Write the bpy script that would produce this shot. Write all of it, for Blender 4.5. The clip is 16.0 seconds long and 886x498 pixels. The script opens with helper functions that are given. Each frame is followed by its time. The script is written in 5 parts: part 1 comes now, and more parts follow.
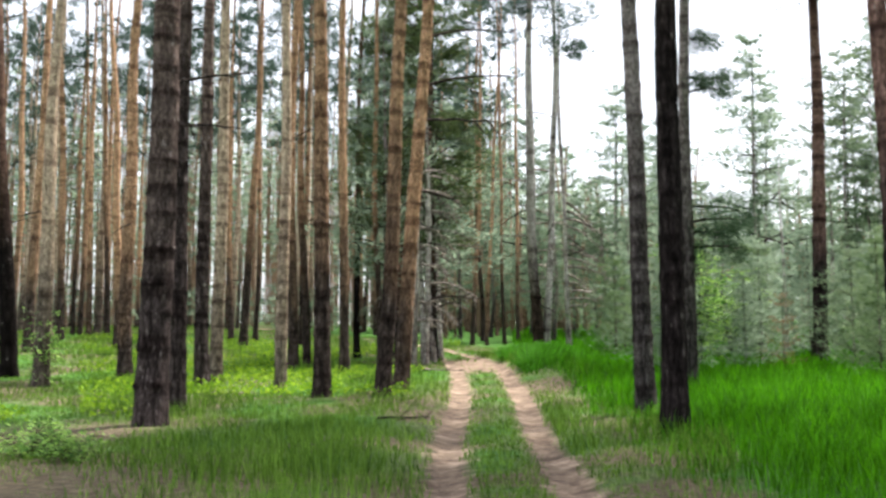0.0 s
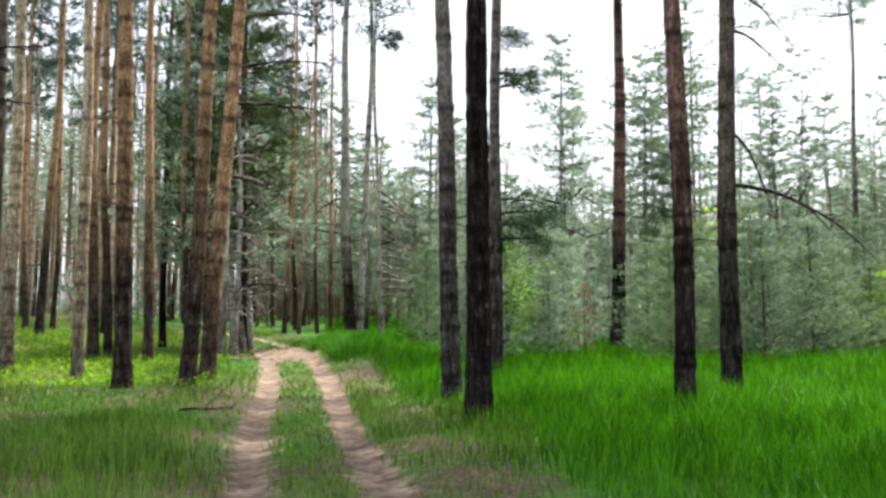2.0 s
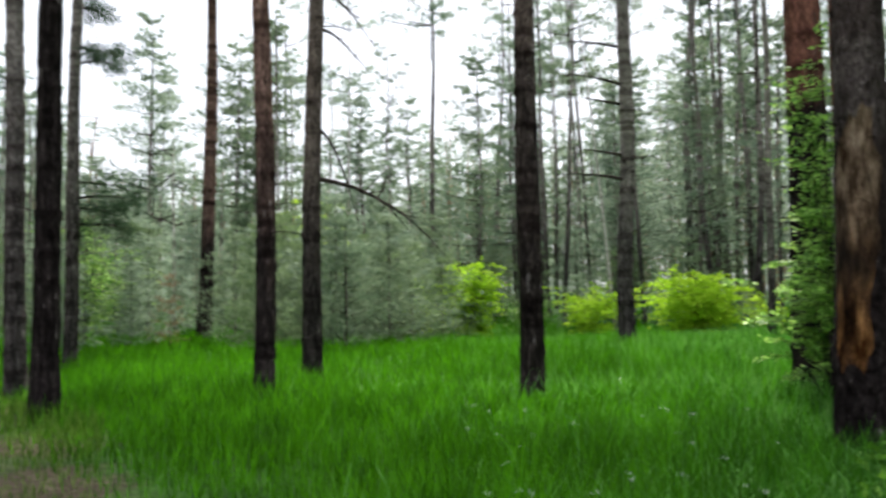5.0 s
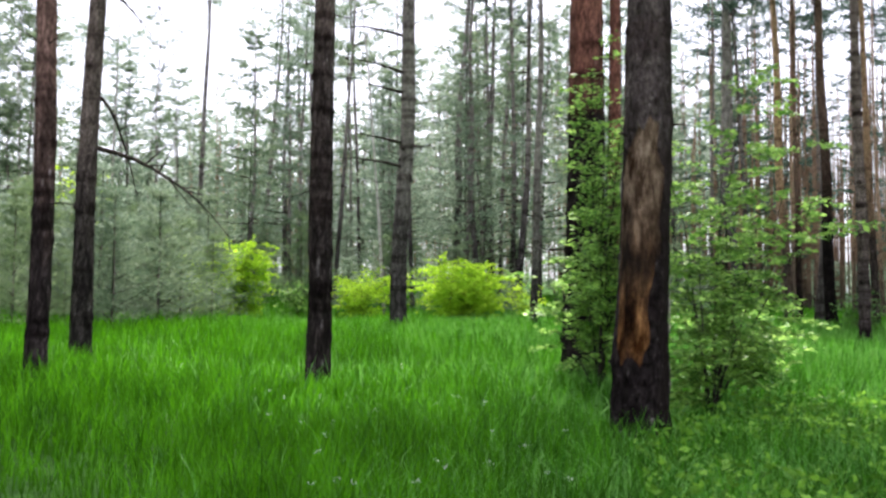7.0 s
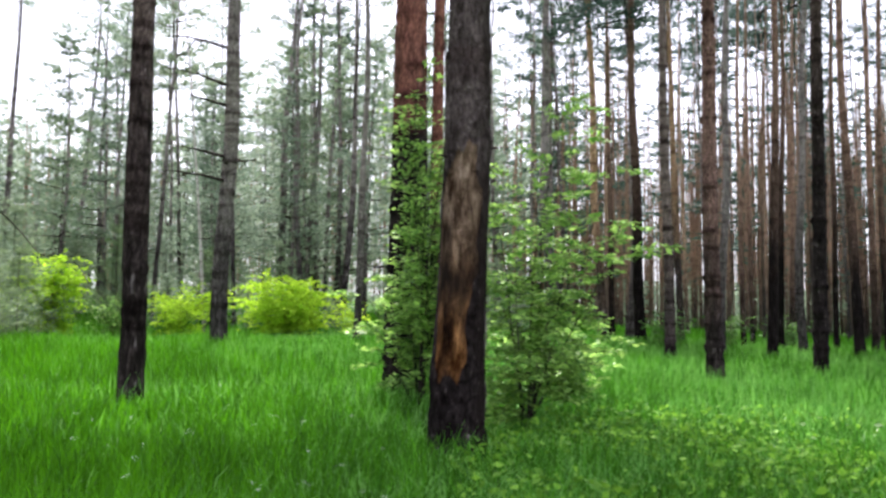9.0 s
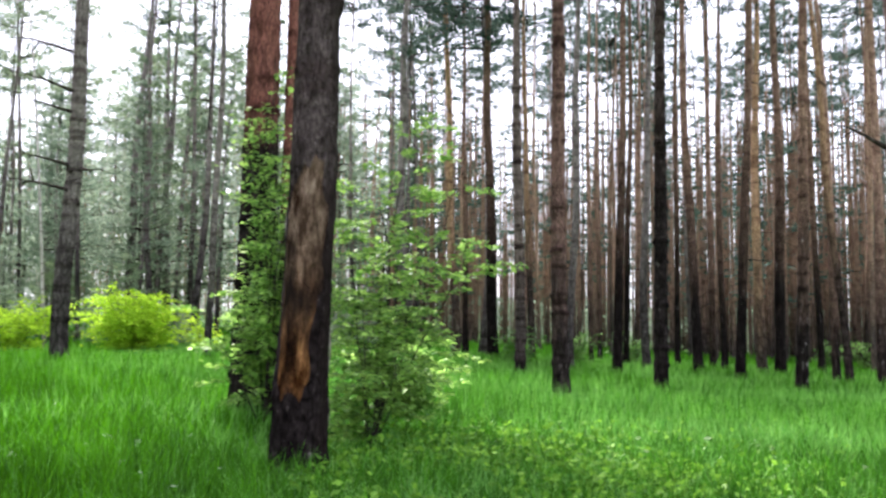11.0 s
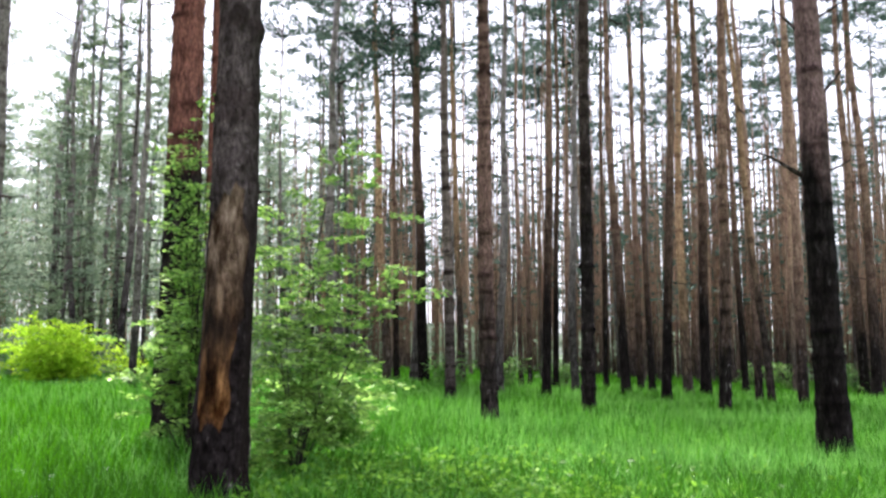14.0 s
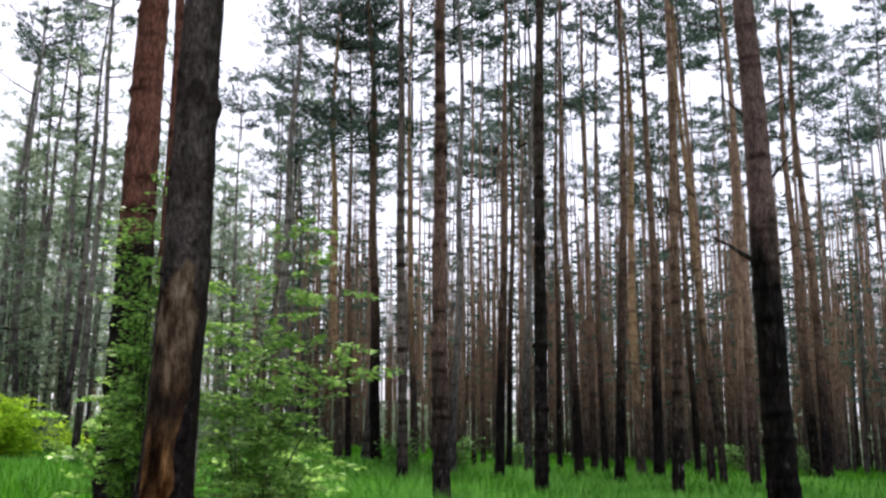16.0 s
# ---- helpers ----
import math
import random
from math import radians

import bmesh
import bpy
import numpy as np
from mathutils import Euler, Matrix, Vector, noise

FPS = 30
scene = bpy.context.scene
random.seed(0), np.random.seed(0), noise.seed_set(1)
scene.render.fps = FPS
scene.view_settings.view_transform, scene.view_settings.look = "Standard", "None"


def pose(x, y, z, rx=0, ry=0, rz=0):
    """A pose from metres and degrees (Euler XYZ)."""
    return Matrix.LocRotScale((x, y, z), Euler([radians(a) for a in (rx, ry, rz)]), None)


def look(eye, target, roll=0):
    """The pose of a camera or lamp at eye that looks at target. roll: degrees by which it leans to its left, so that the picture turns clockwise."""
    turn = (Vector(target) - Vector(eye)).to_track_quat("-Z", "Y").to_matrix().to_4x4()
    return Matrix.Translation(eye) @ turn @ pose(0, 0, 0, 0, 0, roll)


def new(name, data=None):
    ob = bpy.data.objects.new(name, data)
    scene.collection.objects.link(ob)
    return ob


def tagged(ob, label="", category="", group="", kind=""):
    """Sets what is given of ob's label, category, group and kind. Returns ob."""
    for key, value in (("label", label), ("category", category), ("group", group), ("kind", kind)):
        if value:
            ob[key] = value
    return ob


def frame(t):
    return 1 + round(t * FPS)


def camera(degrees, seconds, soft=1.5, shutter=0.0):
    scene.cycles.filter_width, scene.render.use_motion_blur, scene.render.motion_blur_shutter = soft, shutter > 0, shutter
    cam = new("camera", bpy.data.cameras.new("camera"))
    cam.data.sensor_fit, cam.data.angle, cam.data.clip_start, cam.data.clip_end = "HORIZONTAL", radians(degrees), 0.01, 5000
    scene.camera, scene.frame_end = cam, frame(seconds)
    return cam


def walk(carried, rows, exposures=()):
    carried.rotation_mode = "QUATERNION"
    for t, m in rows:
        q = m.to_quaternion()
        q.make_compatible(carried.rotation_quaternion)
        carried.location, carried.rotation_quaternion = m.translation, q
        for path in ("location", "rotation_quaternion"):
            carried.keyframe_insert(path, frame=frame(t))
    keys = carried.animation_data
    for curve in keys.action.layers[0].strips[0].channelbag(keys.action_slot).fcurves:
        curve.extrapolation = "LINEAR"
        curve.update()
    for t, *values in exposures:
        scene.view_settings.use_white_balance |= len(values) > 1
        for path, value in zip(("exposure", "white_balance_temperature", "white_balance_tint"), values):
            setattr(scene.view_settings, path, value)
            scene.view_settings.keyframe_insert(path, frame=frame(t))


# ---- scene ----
PATH = [
    (0.0, 0.000, 0.000, 1.520, 96.49, 0.21, 0.00),
    (0.5, 0.031, 0.005, 1.519, 96.28, 0.47, -2.61),
    (1.0, 0.063, 0.092, 1.512, 96.15, 0.40, -5.91),
    (1.5, 0.090, 0.070, 1.518, 95.78, -0.01, -8.46),
    (2.0, 0.087, 0.033, 1.529, 95.78, 0.41, -10.57),
    (2.5, 0.091, 0.017, 1.532, 95.99, 0.39, -13.26),
    (3.0, 0.126, 0.004, 1.530, 95.95, 0.21, -17.13),
    (3.5, 0.152, 0.017, 1.527, 95.55, 0.12, -19.52),
    (4.0, 0.160, -0.012, 1.532, 95.25, 0.42, -23.77),
    (4.5, 0.191, 0.030, 1.534, 94.89, 0.76, -28.71),
    (5.0, 0.233, 0.032, 1.549, 94.85, 1.21, -33.59),
    (5.2, 0.221, 0.029, 1.561, 94.49, 0.94, -35.47),
    (7.3, -0.144, 0.235, 1.627, 93.75, -0.25, -47.96),
    (7.5, -0.155, 0.223, 1.633, 93.88, 0.00, -48.28),
    (8.0, -0.123, 0.214, 1.629, 94.34, -0.33, -51.63),
    (8.5, -0.113, 0.191, 1.634, 94.34, -0.46, -54.76),
    (9.0, -0.096, 0.167, 1.632, 94.69, -0.46, -57.26),
    (9.5, -0.070, 0.141, 1.636, 94.82, -0.51, -58.90),
    (10.0, -0.057, 0.107, 1.639, 95.13, -0.63, -61.19),
    (12.5, -0.027, -0.036, 1.649, 95.98, -0.00, -68.75),
    (13.0, -0.036, -0.057, 1.649, 96.02, 0.15, -69.07),
    (13.5, -0.027, -0.051, 1.644, 95.99, 0.63, -68.71),
    (14.0, -0.029, -0.061, 1.655, 97.12, 0.27, -69.13),
    (14.5, -0.023, -0.060, 1.659, 98.67, -0.19, -69.26),
    (15.0, -0.029, -0.067, 1.673, 100.80, -0.47, -70.85),
    (15.5, -0.029, -0.076, 1.673, 101.38, -0.33, -71.57),
    (16.0, -0.010, -0.077, 1.679, 101.51, -0.18, -71.78),
]

cam = camera(47.84, 16.0, soft=2.65, shutter=0.5)
LIGHTEN = 1.2
STOPS = ((0.0, 0.05), (2.5, -0.1), (4.5, -0.3), (5.2, -0.2), (7.5, 0.27), (9.0, 0.32), (10.2, 0.42), (12.5, 0.45), (13.5, 0.45), (14.5, 0.47), (15.0, 0.28), (15.5, -0.13), (16.0, -0.3))
walk(cam, [(r[0], pose(*r[1:])) for r in PATH], [(t, LIGHTEN + e, 6400 if t < 6 else 6200, 12.0 if t < 6 else 21.5) for t, e in STOPS])

# ---------------------------------------------------------------- light
SUN_AZ, SUN_EL = 52.0, 64.0
world = bpy.data.worlds.new("sky")
scene.world = world
world.use_nodes = True
wn = world.node_tree
wbg = wn.nodes["Background"]
wsky = wn.nodes.new("ShaderNodeTexSky")
wsky.sky_type = "NISHITA"
wsky.sun_disc = False
wsky.sun_elevation = radians(SUN_EL)
wsky.sun_rotation = radians(SUN_AZ)
wsky.air_density, wsky.dust_density, wsky.ozone_density = 1.0, 6.0, 0.6
wn.links.new(wsky.outputs[0], wbg.inputs[0])
wbg.inputs[1].default_value = 0.05
# thin bright cloud over the whole sky
wcloud = wn.nodes.new("ShaderNodeBackground")
wcloud.inputs[0].default_value, wcloud.inputs[1].default_value = (0.92, 0.965, 1.0, 1), 0.56
wadd = wn.nodes.new("ShaderNodeAddShader")
wn.links.new(wbg.outputs[0], wadd.inputs[0])
wn.links.new(wcloud.outputs[0], wadd.inputs[1])
wn.links.new(wadd.outputs[0], wn.nodes["World Output"].inputs[0])
sun = new("sun", bpy.data.lights.new("sun", "SUN"))
sun.data.energy, sun.data.angle, sun.data.color = 5.0, radians(2.5), (1.0, 0.95, 0.86)
_a, _e = radians(SUN_AZ), radians(SUN_EL)
sun.matrix_world = look((math.sin(_a) * math.cos(_e) * 50, math.cos(_a) * math.cos(_e) * 50, math.sin(_e) * 50), (0, 0, 0))

# ---------------------------------------------------------------- materials
def mat(name):
    m = bpy.data.materials.new(name)
    m.use_nodes = True
    nt = m.node_tree
    b = nt.nodes["Principled BSDF"]
    b.inputs["Specular IOR Level"].default_value = 0.25
    return m, nt, b


def nd(nt, kind, **ins):
    n = nt.nodes.new("ShaderNode" + kind)
    for k, v in ins.items():
        n.inputs[k.replace("_", " ")].default_value = v
    return n


def ramp(nt, src, stops):
    r = nt.nodes.new("ShaderNodeValToRGB")
    el = r.color_ramp.elements
    while len(el) < len(stops):
        el.new(0.5)
    for e, (p, c) in zip(el, stops):
        e.position = p
        e.color = (*c, 1)
    nt.links.new(src, r.inputs[0])
    return r.outputs[0]


def mix(nt, fac, a, b, kind="MIX"):
    n = nt.nodes.new("ShaderNodeMix")
    n.data_type, n.blend_type = "RGBA", kind
    for s, v in ((n.inputs[0], fac), (n.inputs[6], a), (n.inputs[7], b)):
        if hasattr(v, "is_linked"):
            nt.links.new(v, s)
        elif isinstance(v, tuple):
            s.default_value = (*v, 1)
        else:
            s.default_value = v
    return n.outputs[2]


def maths(nt, op, a, b=0.0, clamp=False):
    n = nt.nodes.new("ShaderNodeMath")
    n.operation, n.use_clamp = op, clamp
    for s, v in zip(n.inputs, (a, b)):
        if hasattr(v, "is_linked"):
            nt.links.new(v, s)
        else:
            s.default_value = v
    return n.outputs[0]


def mapped(nt, scale, random_shift=0.0):
    tc = nt.nodes.new("ShaderNodeTexCoord")
    mp = nt.nodes.new("ShaderNodeMapping")
    mp.inputs["Scale"].default_value = scale
    nt.links.new(tc.outputs["Object"], mp.inputs["Vector"])
    if random_shift:
        oi = nt.nodes.new("ShaderNodeObjectInfo")
        v = nt.nodes.new("ShaderNodeCombineXYZ")
        s = maths(nt, "MULTIPLY", oi.outputs["Random"], random_shift)
        nt.links.new(s, v.inputs[0])
        nt.links.new(s, v.inputs[2])
        nt.links.new(v.outputs[0], mp.inputs["Location"])
    return tc, mp


def bark(name, low, high, z0, z1, grey=(0.20, 0.17, 0.16), bump=0.6, ring=0.5, vary=0.0, fine=0.65, stretch=2.2):
    """Pine bark: dark fissured plates low on the stem, thin warm flakes higher up."""
    m, nt, b = mat(name)
    tc, mp = mapped(nt, (9, 9, stretch), 40.0)
    n1 = nd(nt, "TexNoise", Scale=1.6, Detail=6.0, Roughness=0.65)
    nt.links.new(mp.outputs[0], n1.inputs["Vector"])
    vo = nd(nt, "TexVoronoi", Scale=1.7)
    vo.feature = "DISTANCE_TO_EDGE"
    ds = mix(nt, 0.55, mp.outputs[0], n1.outputs["Color"])
    nt.links.new(ds, vo.inputs["Vector"])
    fis = ramp(nt, vo.outputs["Distance"], ((0.0, (0.4, 0.4, 0.4)), (0.2, (1, 1, 1))))
    tc2, mp2 = mapped(nt, (1.0, 1.0, 0.35), 17.0)
    n2 = nd(nt, "TexNoise", Scale=2.0, Detail=3.0)
    nt.links.new(mp2.outputs[0], n2.inputs["Vector"])
    sep = nt.nodes.new("ShaderNodeSeparateXYZ")
    nt.links.new(tc.outputs["Object"], sep.inputs[0])
    zz = maths(nt, "ADD", sep.outputs[2], maths(nt, "MULTIPLY", maths(nt, "SUBTRACT", n2.outputs[0], 0.5), 5.0))
    oi = nt.nodes.new("ShaderNodeObjectInfo")
    zz = maths(nt, "ADD", zz, maths(nt, "MULTIPLY", maths(nt, "SUBTRACT", oi.outputs["Random"], 0.5), 3.0))
    up = maths(nt, "DIVIDE", maths(nt, "SUBTRACT", zz, z0), z1 - z0, True)
    mott = ramp(nt, n1.outputs[0], ((0.34, tuple(c * 0.4 for c in low)), (0.52, low), (0.62, tuple(c * 1.3 for c in low)), (0.7, tuple(c * 1.5 for c in grey))))
    fl = ramp(nt, n1.outputs[0], ((0.32, tuple(c * 0.4 for c in high)), (0.5, high), (0.62, tuple(c * 1.15 for c in high)), (0.72, tuple(c * 1.7 for c in grey))))
    col = mix(nt, up, mott, fl)
    # whorl scars, dark rings at uneven steps
    wv = nd(nt, "TexNoise", Scale=1.0, Detail=2.0)
    tc3, mp3 = mapped(nt, (0.3, 0.3, 3.6), 23.0)
    nt.links.new(mp3.outputs[0], wv.inputs["Vector"])
    rings = ramp(nt, wv.outputs[0], ((0.36, (ring, ring * 0.93, ring * 0.93)), (0.47, (1, 1, 1))))
    col = mix(nt, 1.0, col, rings, "MULTIPLY")
    scar = nt.nodes.new("ShaderNodeAttribute")
    scar.attribute_name = "whorl"
    col = mix(nt, scar.outputs["Fac"], col, mix(nt, 1.0, col, (0.3, 0.27, 0.27), "MULTIPLY"))
    col = mix(nt, maths(nt, "SUBTRACT", 1.0, maths(nt, "MULTIPLY", up, 0.7)), col, mix(nt, 1.0, col, fis, "MULTIPLY"))
    if vary:
        tone = maths(nt, "ADD", maths(nt, "MULTIPLY", oi.outputs["Random"], vary * 1.3), 1.0 - vary)
        cc = nt.nodes.new("ShaderNodeCombineColor")
        for q in cc.inputs:
            nt.links.new(tone, q)
        col = mix(nt, 1.0, col, cc.outputs[0], "MULTIPLY")
    # small flakes
    tc4, mp4 = mapped(nt, (34, 34, 13), 31.0)
    n4 = nd(nt, "TexNoise", Scale=1.0, Detail=3.0, Roughness=0.6)
    nt.links.new(mp4.outputs[0], n4.inputs["Vector"])
    flakes = ramp(nt, n4.outputs[0], ((0.36, (0.55, 0.53, 0.52)), (0.52, (1.0, 1.0, 1.0)), (0.66, (1.0 + fine, 1.0 + fine, 1.0 + fine))))
    col = mix(nt, 1.0, col, flakes, "MULTIPLY")
    nt.links.new(col, b.inputs["Base Color"])
    b.inputs["Roughness"].default_value = 0.92
    b.inputs["Specular IOR Level"].default_value = 0.04
    bp = nd(nt, "Bump", Strength=bump, Distance=0.03)
    hh = maths(nt, "ADD", maths(nt, "ADD", maths(nt, "MULTIPLY", fis, 0.7), n1.outputs[0]), maths(nt, "MULTIPLY", n4.outputs[0], 0.6))
    nt.links.new(hh, bp.inputs["Height"])
    nt.links.new(bp.outputs[0], b.inputs["Normal"])
    return m


def foliage(name, dark, light, glow=0.35, rough=0.55, patch=0.0, mid=0.5, gloss=0.08):
    """Leaves, needles and blades: colour varies leaf by leaf and plant by plant, some light passes through."""
    m, nt, b = mat(name)
    ge = nt.nodes.new("ShaderNodeNewGeometry")
    oi = nt.nodes.new("ShaderNodeObjectInfo")
    f = maths(nt, "ADD", maths(nt, "MULTIPLY", ge.outputs["Random Per Island"], 0.75), maths(nt, "MULTIPLY", oi.outputs["Random"], 0.25))
    if patch:
        tc, mp = mapped(nt, (patch, patch, patch))
        n1 = nd(nt, "TexNoise", Scale=1.0, Detail=3.0)
        nt.links.new(mp.outputs[0], n1.inputs["Vector"])
        f = maths(nt, "ADD", maths(nt, "MULTIPLY", f, 0.75), maths(nt, "MULTIPLY", maths(nt, "SUBTRACT", n1.outputs[0], 0.35), 0.8), True)
    col = ramp(nt, f, ((0.1, dark), (0.55, tuple(p + (q - p) * mid for p, q in zip(dark, light))), (0.95, light)))
    nt.links.new(col, b.inputs["Base Color"])
    b.inputs["Roughness"].default_value = rough
    b.inputs["Specular IOR Level"].default_value = gloss
    tr = nt.nodes.new("ShaderNodeBsdfTranslucent")
    nt.links.new(col, tr.inputs[0])
    ms = nt.nodes.new("ShaderNodeMixShader")
    ms.inputs[0].default_value = glow
    nt.links.new(b.outputs[0], ms.inputs[1])
    nt.links.new(tr.outputs[0], ms.inputs[2])
    nt.links.new(ms.outputs[0], nt.nodes["Material Output"].inputs[0])
    return m


BARK_DARK = bark("bark_dark", (0.026, 0.02, 0.0195), (0.085, 0.06, 0.052), 4.0, 10.0, (0.17, 0.145, 0.14))
BARK_DUSK = bark("bark_dusk", (0.042, 0.032, 0.03), (0.12, 0.088, 0.078), 2.0, 5.0, (0.2, 0.17, 0.165), 0.9, 0.4)
BARK_OLD = bark("bark_old", (0.066, 0.051, 0.049), (0.16, 0.115, 0.1), 3.0, 9.0, (0.27, 0.235, 0.23))
BARK_BROWN = bark("bark_brown", (0.045, 0.036, 0.035), (0.165, 0.125, 0.113), 1.2, 4.0, (0.2, 0.17, 0.165), 0.6, 0.38)
BARK_RED = bark("bark_red", (0.036, 0.027, 0.026), (0.19, 0.112, 0.094), 1.6, 4.2, (0.17, 0.14, 0.135), 0.6, 0.35)
BARK_RUST = bark("bark_rust", (0.024, 0.018, 0.017), (0.21, 0.088, 0.068), 2.5, 4.0, (0.075, 0.06, 0.056), 0.5, 0.8, 0.0, 0.35)
BARK_FORK = bark("bark_fork", (0.06, 0.042, 0.035), (0.46, 0.42, 0.385), 2.4, 5.0, (0.12, 0.085, 0.07), 0.8)
BARK_MAUVE = bark("bark_mauve", (0.018, 0.014, 0.0135), (0.165, 0.105, 0.098), 3.7, 5.2, (0.07, 0.06, 0.059), 0.6, 0.5, 0.0, 0.4)
BARK_WARM = bark("bark_warm", (0.075, 0.057, 0.05), (0.47, 0.285, 0.175), 1.8, 5.5, (0.2, 0.16, 0.14), 0.6, 0.5, 0.35)
BARK_STAND = bark("bark_stand", (0.022, 0.017, 0.016), (0.29, 0.178, 0.134), 2.0, 8.0, (0.18, 0.16, 0.155), 0.4, 0.6, 0.55)
# next two: barks of far stems, lightened in colour to imitate haze
BARK_FAR_HAZE = bark("bark_far_haze", (0.13, 0.098, 0.085), (0.38, 0.25, 0.175), 0.5, 6.0, (0.13, 0.11, 0.10), 0.2, 0.7, 0.3)
BARK_DEEP_HAZE = bark("bark_deep_haze", (0.08, 0.064, 0.06), (0.36, 0.23, 0.165), 1.5, 6.0, (0.12, 0.1, 0.09), 0.2, 0.7, 0.3)
# pale flaky bark; the sunlight on these stems is part of the colour
BARK_SUNLIT = bark("bark_sunlit", (0.16, 0.13, 0.11), (0.56, 0.43, 0.32), 0.5, 4.0, (0.34, 0.29, 0.26), 0.6, 0.5, 0.3)
BARK_GREY = bark("bark_grey", (0.07, 0.06, 0.058), (0.24, 0.205, 0.195), 2.0, 7.0, (0.17, 0.15, 0.145))
BARK_PALE = bark("bark_pale", (0.22, 0.195, 0.18), (0.52, 0.485, 0.45), 0.5, 3.0, (0.35, 0.32, 0.3))
TWIG = bark("twig_bark", (0.05, 0.04, 0.036), (0.1, 0.08, 0.07), 50, 60, (0.11, 0.095, 0.09), 0.3)
DEADWOOD = bark("dead_wood", (0.3, 0.265, 0.235), (0.4, 0.36, 0.32), 50, 60, (0.42, 0.38, 0.35), 0.3)
# needles paled: distance haze is put into this colour
NEEDLE_HAZE = foliage("hazy_needles", (0.09, 0.145, 0.1), (0.34, 0.42, 0.3), 0.58)
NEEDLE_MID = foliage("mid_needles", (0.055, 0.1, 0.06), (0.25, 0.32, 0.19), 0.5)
NEEDLE_DRY = foliage("dry_needles", (0.15, 0.085, 0.045), (0.36, 0.23, 0.13), 0.3)
NEEDLE_DARK = foliage("dark_needles", (0.012, 0.035, 0.018), (0.06, 0.105, 0.05), 0.25)
NEEDLE_TALL = foliage("crown_needles", (0.02, 0.045, 0.036), (0.1, 0.15, 0.115), 0.32)
HERB_GREEN = foliage("green_herb", (0.022, 0.1, 0.008), (0.23, 0.48, 0.045), 0.42, 0.45, 0.0, 0.42, 0.15)
NEEDLE_OLIVE = foliage("olive_needles", (0.014, 0.034, 0.012), (0.15, 0.2, 0.075), 0.35)
NEEDLE_SOFT = foliage("soft_needles", (0.06, 0.11, 0.05), (0.22, 0.30, 0.14), 0.45)
LEAF = foliage("leaf", (0.05, 0.165, 0.025), (0.45, 0.7, 0.16), 0.52, 0.4, 0.0, 0.45, 0.2)
# darker copy of LEAF: the shade among plantation stems is in the colour
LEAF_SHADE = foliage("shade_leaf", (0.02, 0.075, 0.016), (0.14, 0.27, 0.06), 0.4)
LEAF_BRIGHT = foliage("leaf_bright", (0.20, 0.40, 0.012), (0.55, 0.78, 0.06), 0.6)
PETAL = foliage("petal", (0.6, 0.62, 0.55), (0.8, 0.82, 0.75), 0.3)
GRASS = foliage("meadow_grass", (0.008, 0.055, 0.0005), (0.16, 0.53, 0.009), 0.36, 0.38, 1.3, 0.36, 0.13)
GRASS_FRESH = foliage("fresh_grass", (0.005, 0.042, 0.001), (0.13, 0.43, 0.024), 0.34, 0.45, 1.5, 0.25, 0.1)
GRASS_SHORT = foliage("short_grass", (0.02, 0.06, 0.006), (0.25, 0.44, 0.06), 0.3, 0.5, 0.8, 0.42, 0.06)
HERB = foliage("herb", (0.06, 0.18, 0.01), (0.32, 0.50, 0.03), 0.45, 0.5, 0.4)
STRAW = foliage("pale_stalks", (0.05, 0.22, 0.02), (0.27, 0.58, 0.12), 0.32, 0.4, 0.0, 0.42, 0.25)


# ---------------------------------------------------------------- mesh tools
def mesh_from(name, verts, tris=None, quads=None, smooth=False):
    me = bpy.data.meshes.new(name)
    verts = np.asarray(verts, dtype=np.float32).reshape(-1, 3)
    idx, start, at = [], [], 0
    for f, k in ((tris, 3), (quads, 4)):
        if f is None or not len(f):
            continue
        f = np.asarray(f, dtype=np.int32).reshape(-1, k)
        idx.append(f.ravel())
        start.append(at + k * np.arange(len(f), dtype=np.int32))
        at += f.size
    idx, start = np.concatenate(idx), np.concatenate(start)
    me.vertices.add(len(verts))
    me.vertices.foreach_set("co", verts.ravel())
    me.loops.add(len(idx))
    me.loops.foreach_set("vertex_index", idx)
    me.polygons.add(len(start))
    me.polygons.foreach_set("loop_start", start)
    if smooth:
        me.polygons.foreach_set("use_smooth", np.ones(len(start), dtype=bool))
    me.update(calc_edges=True)
    me.validate()
    return me


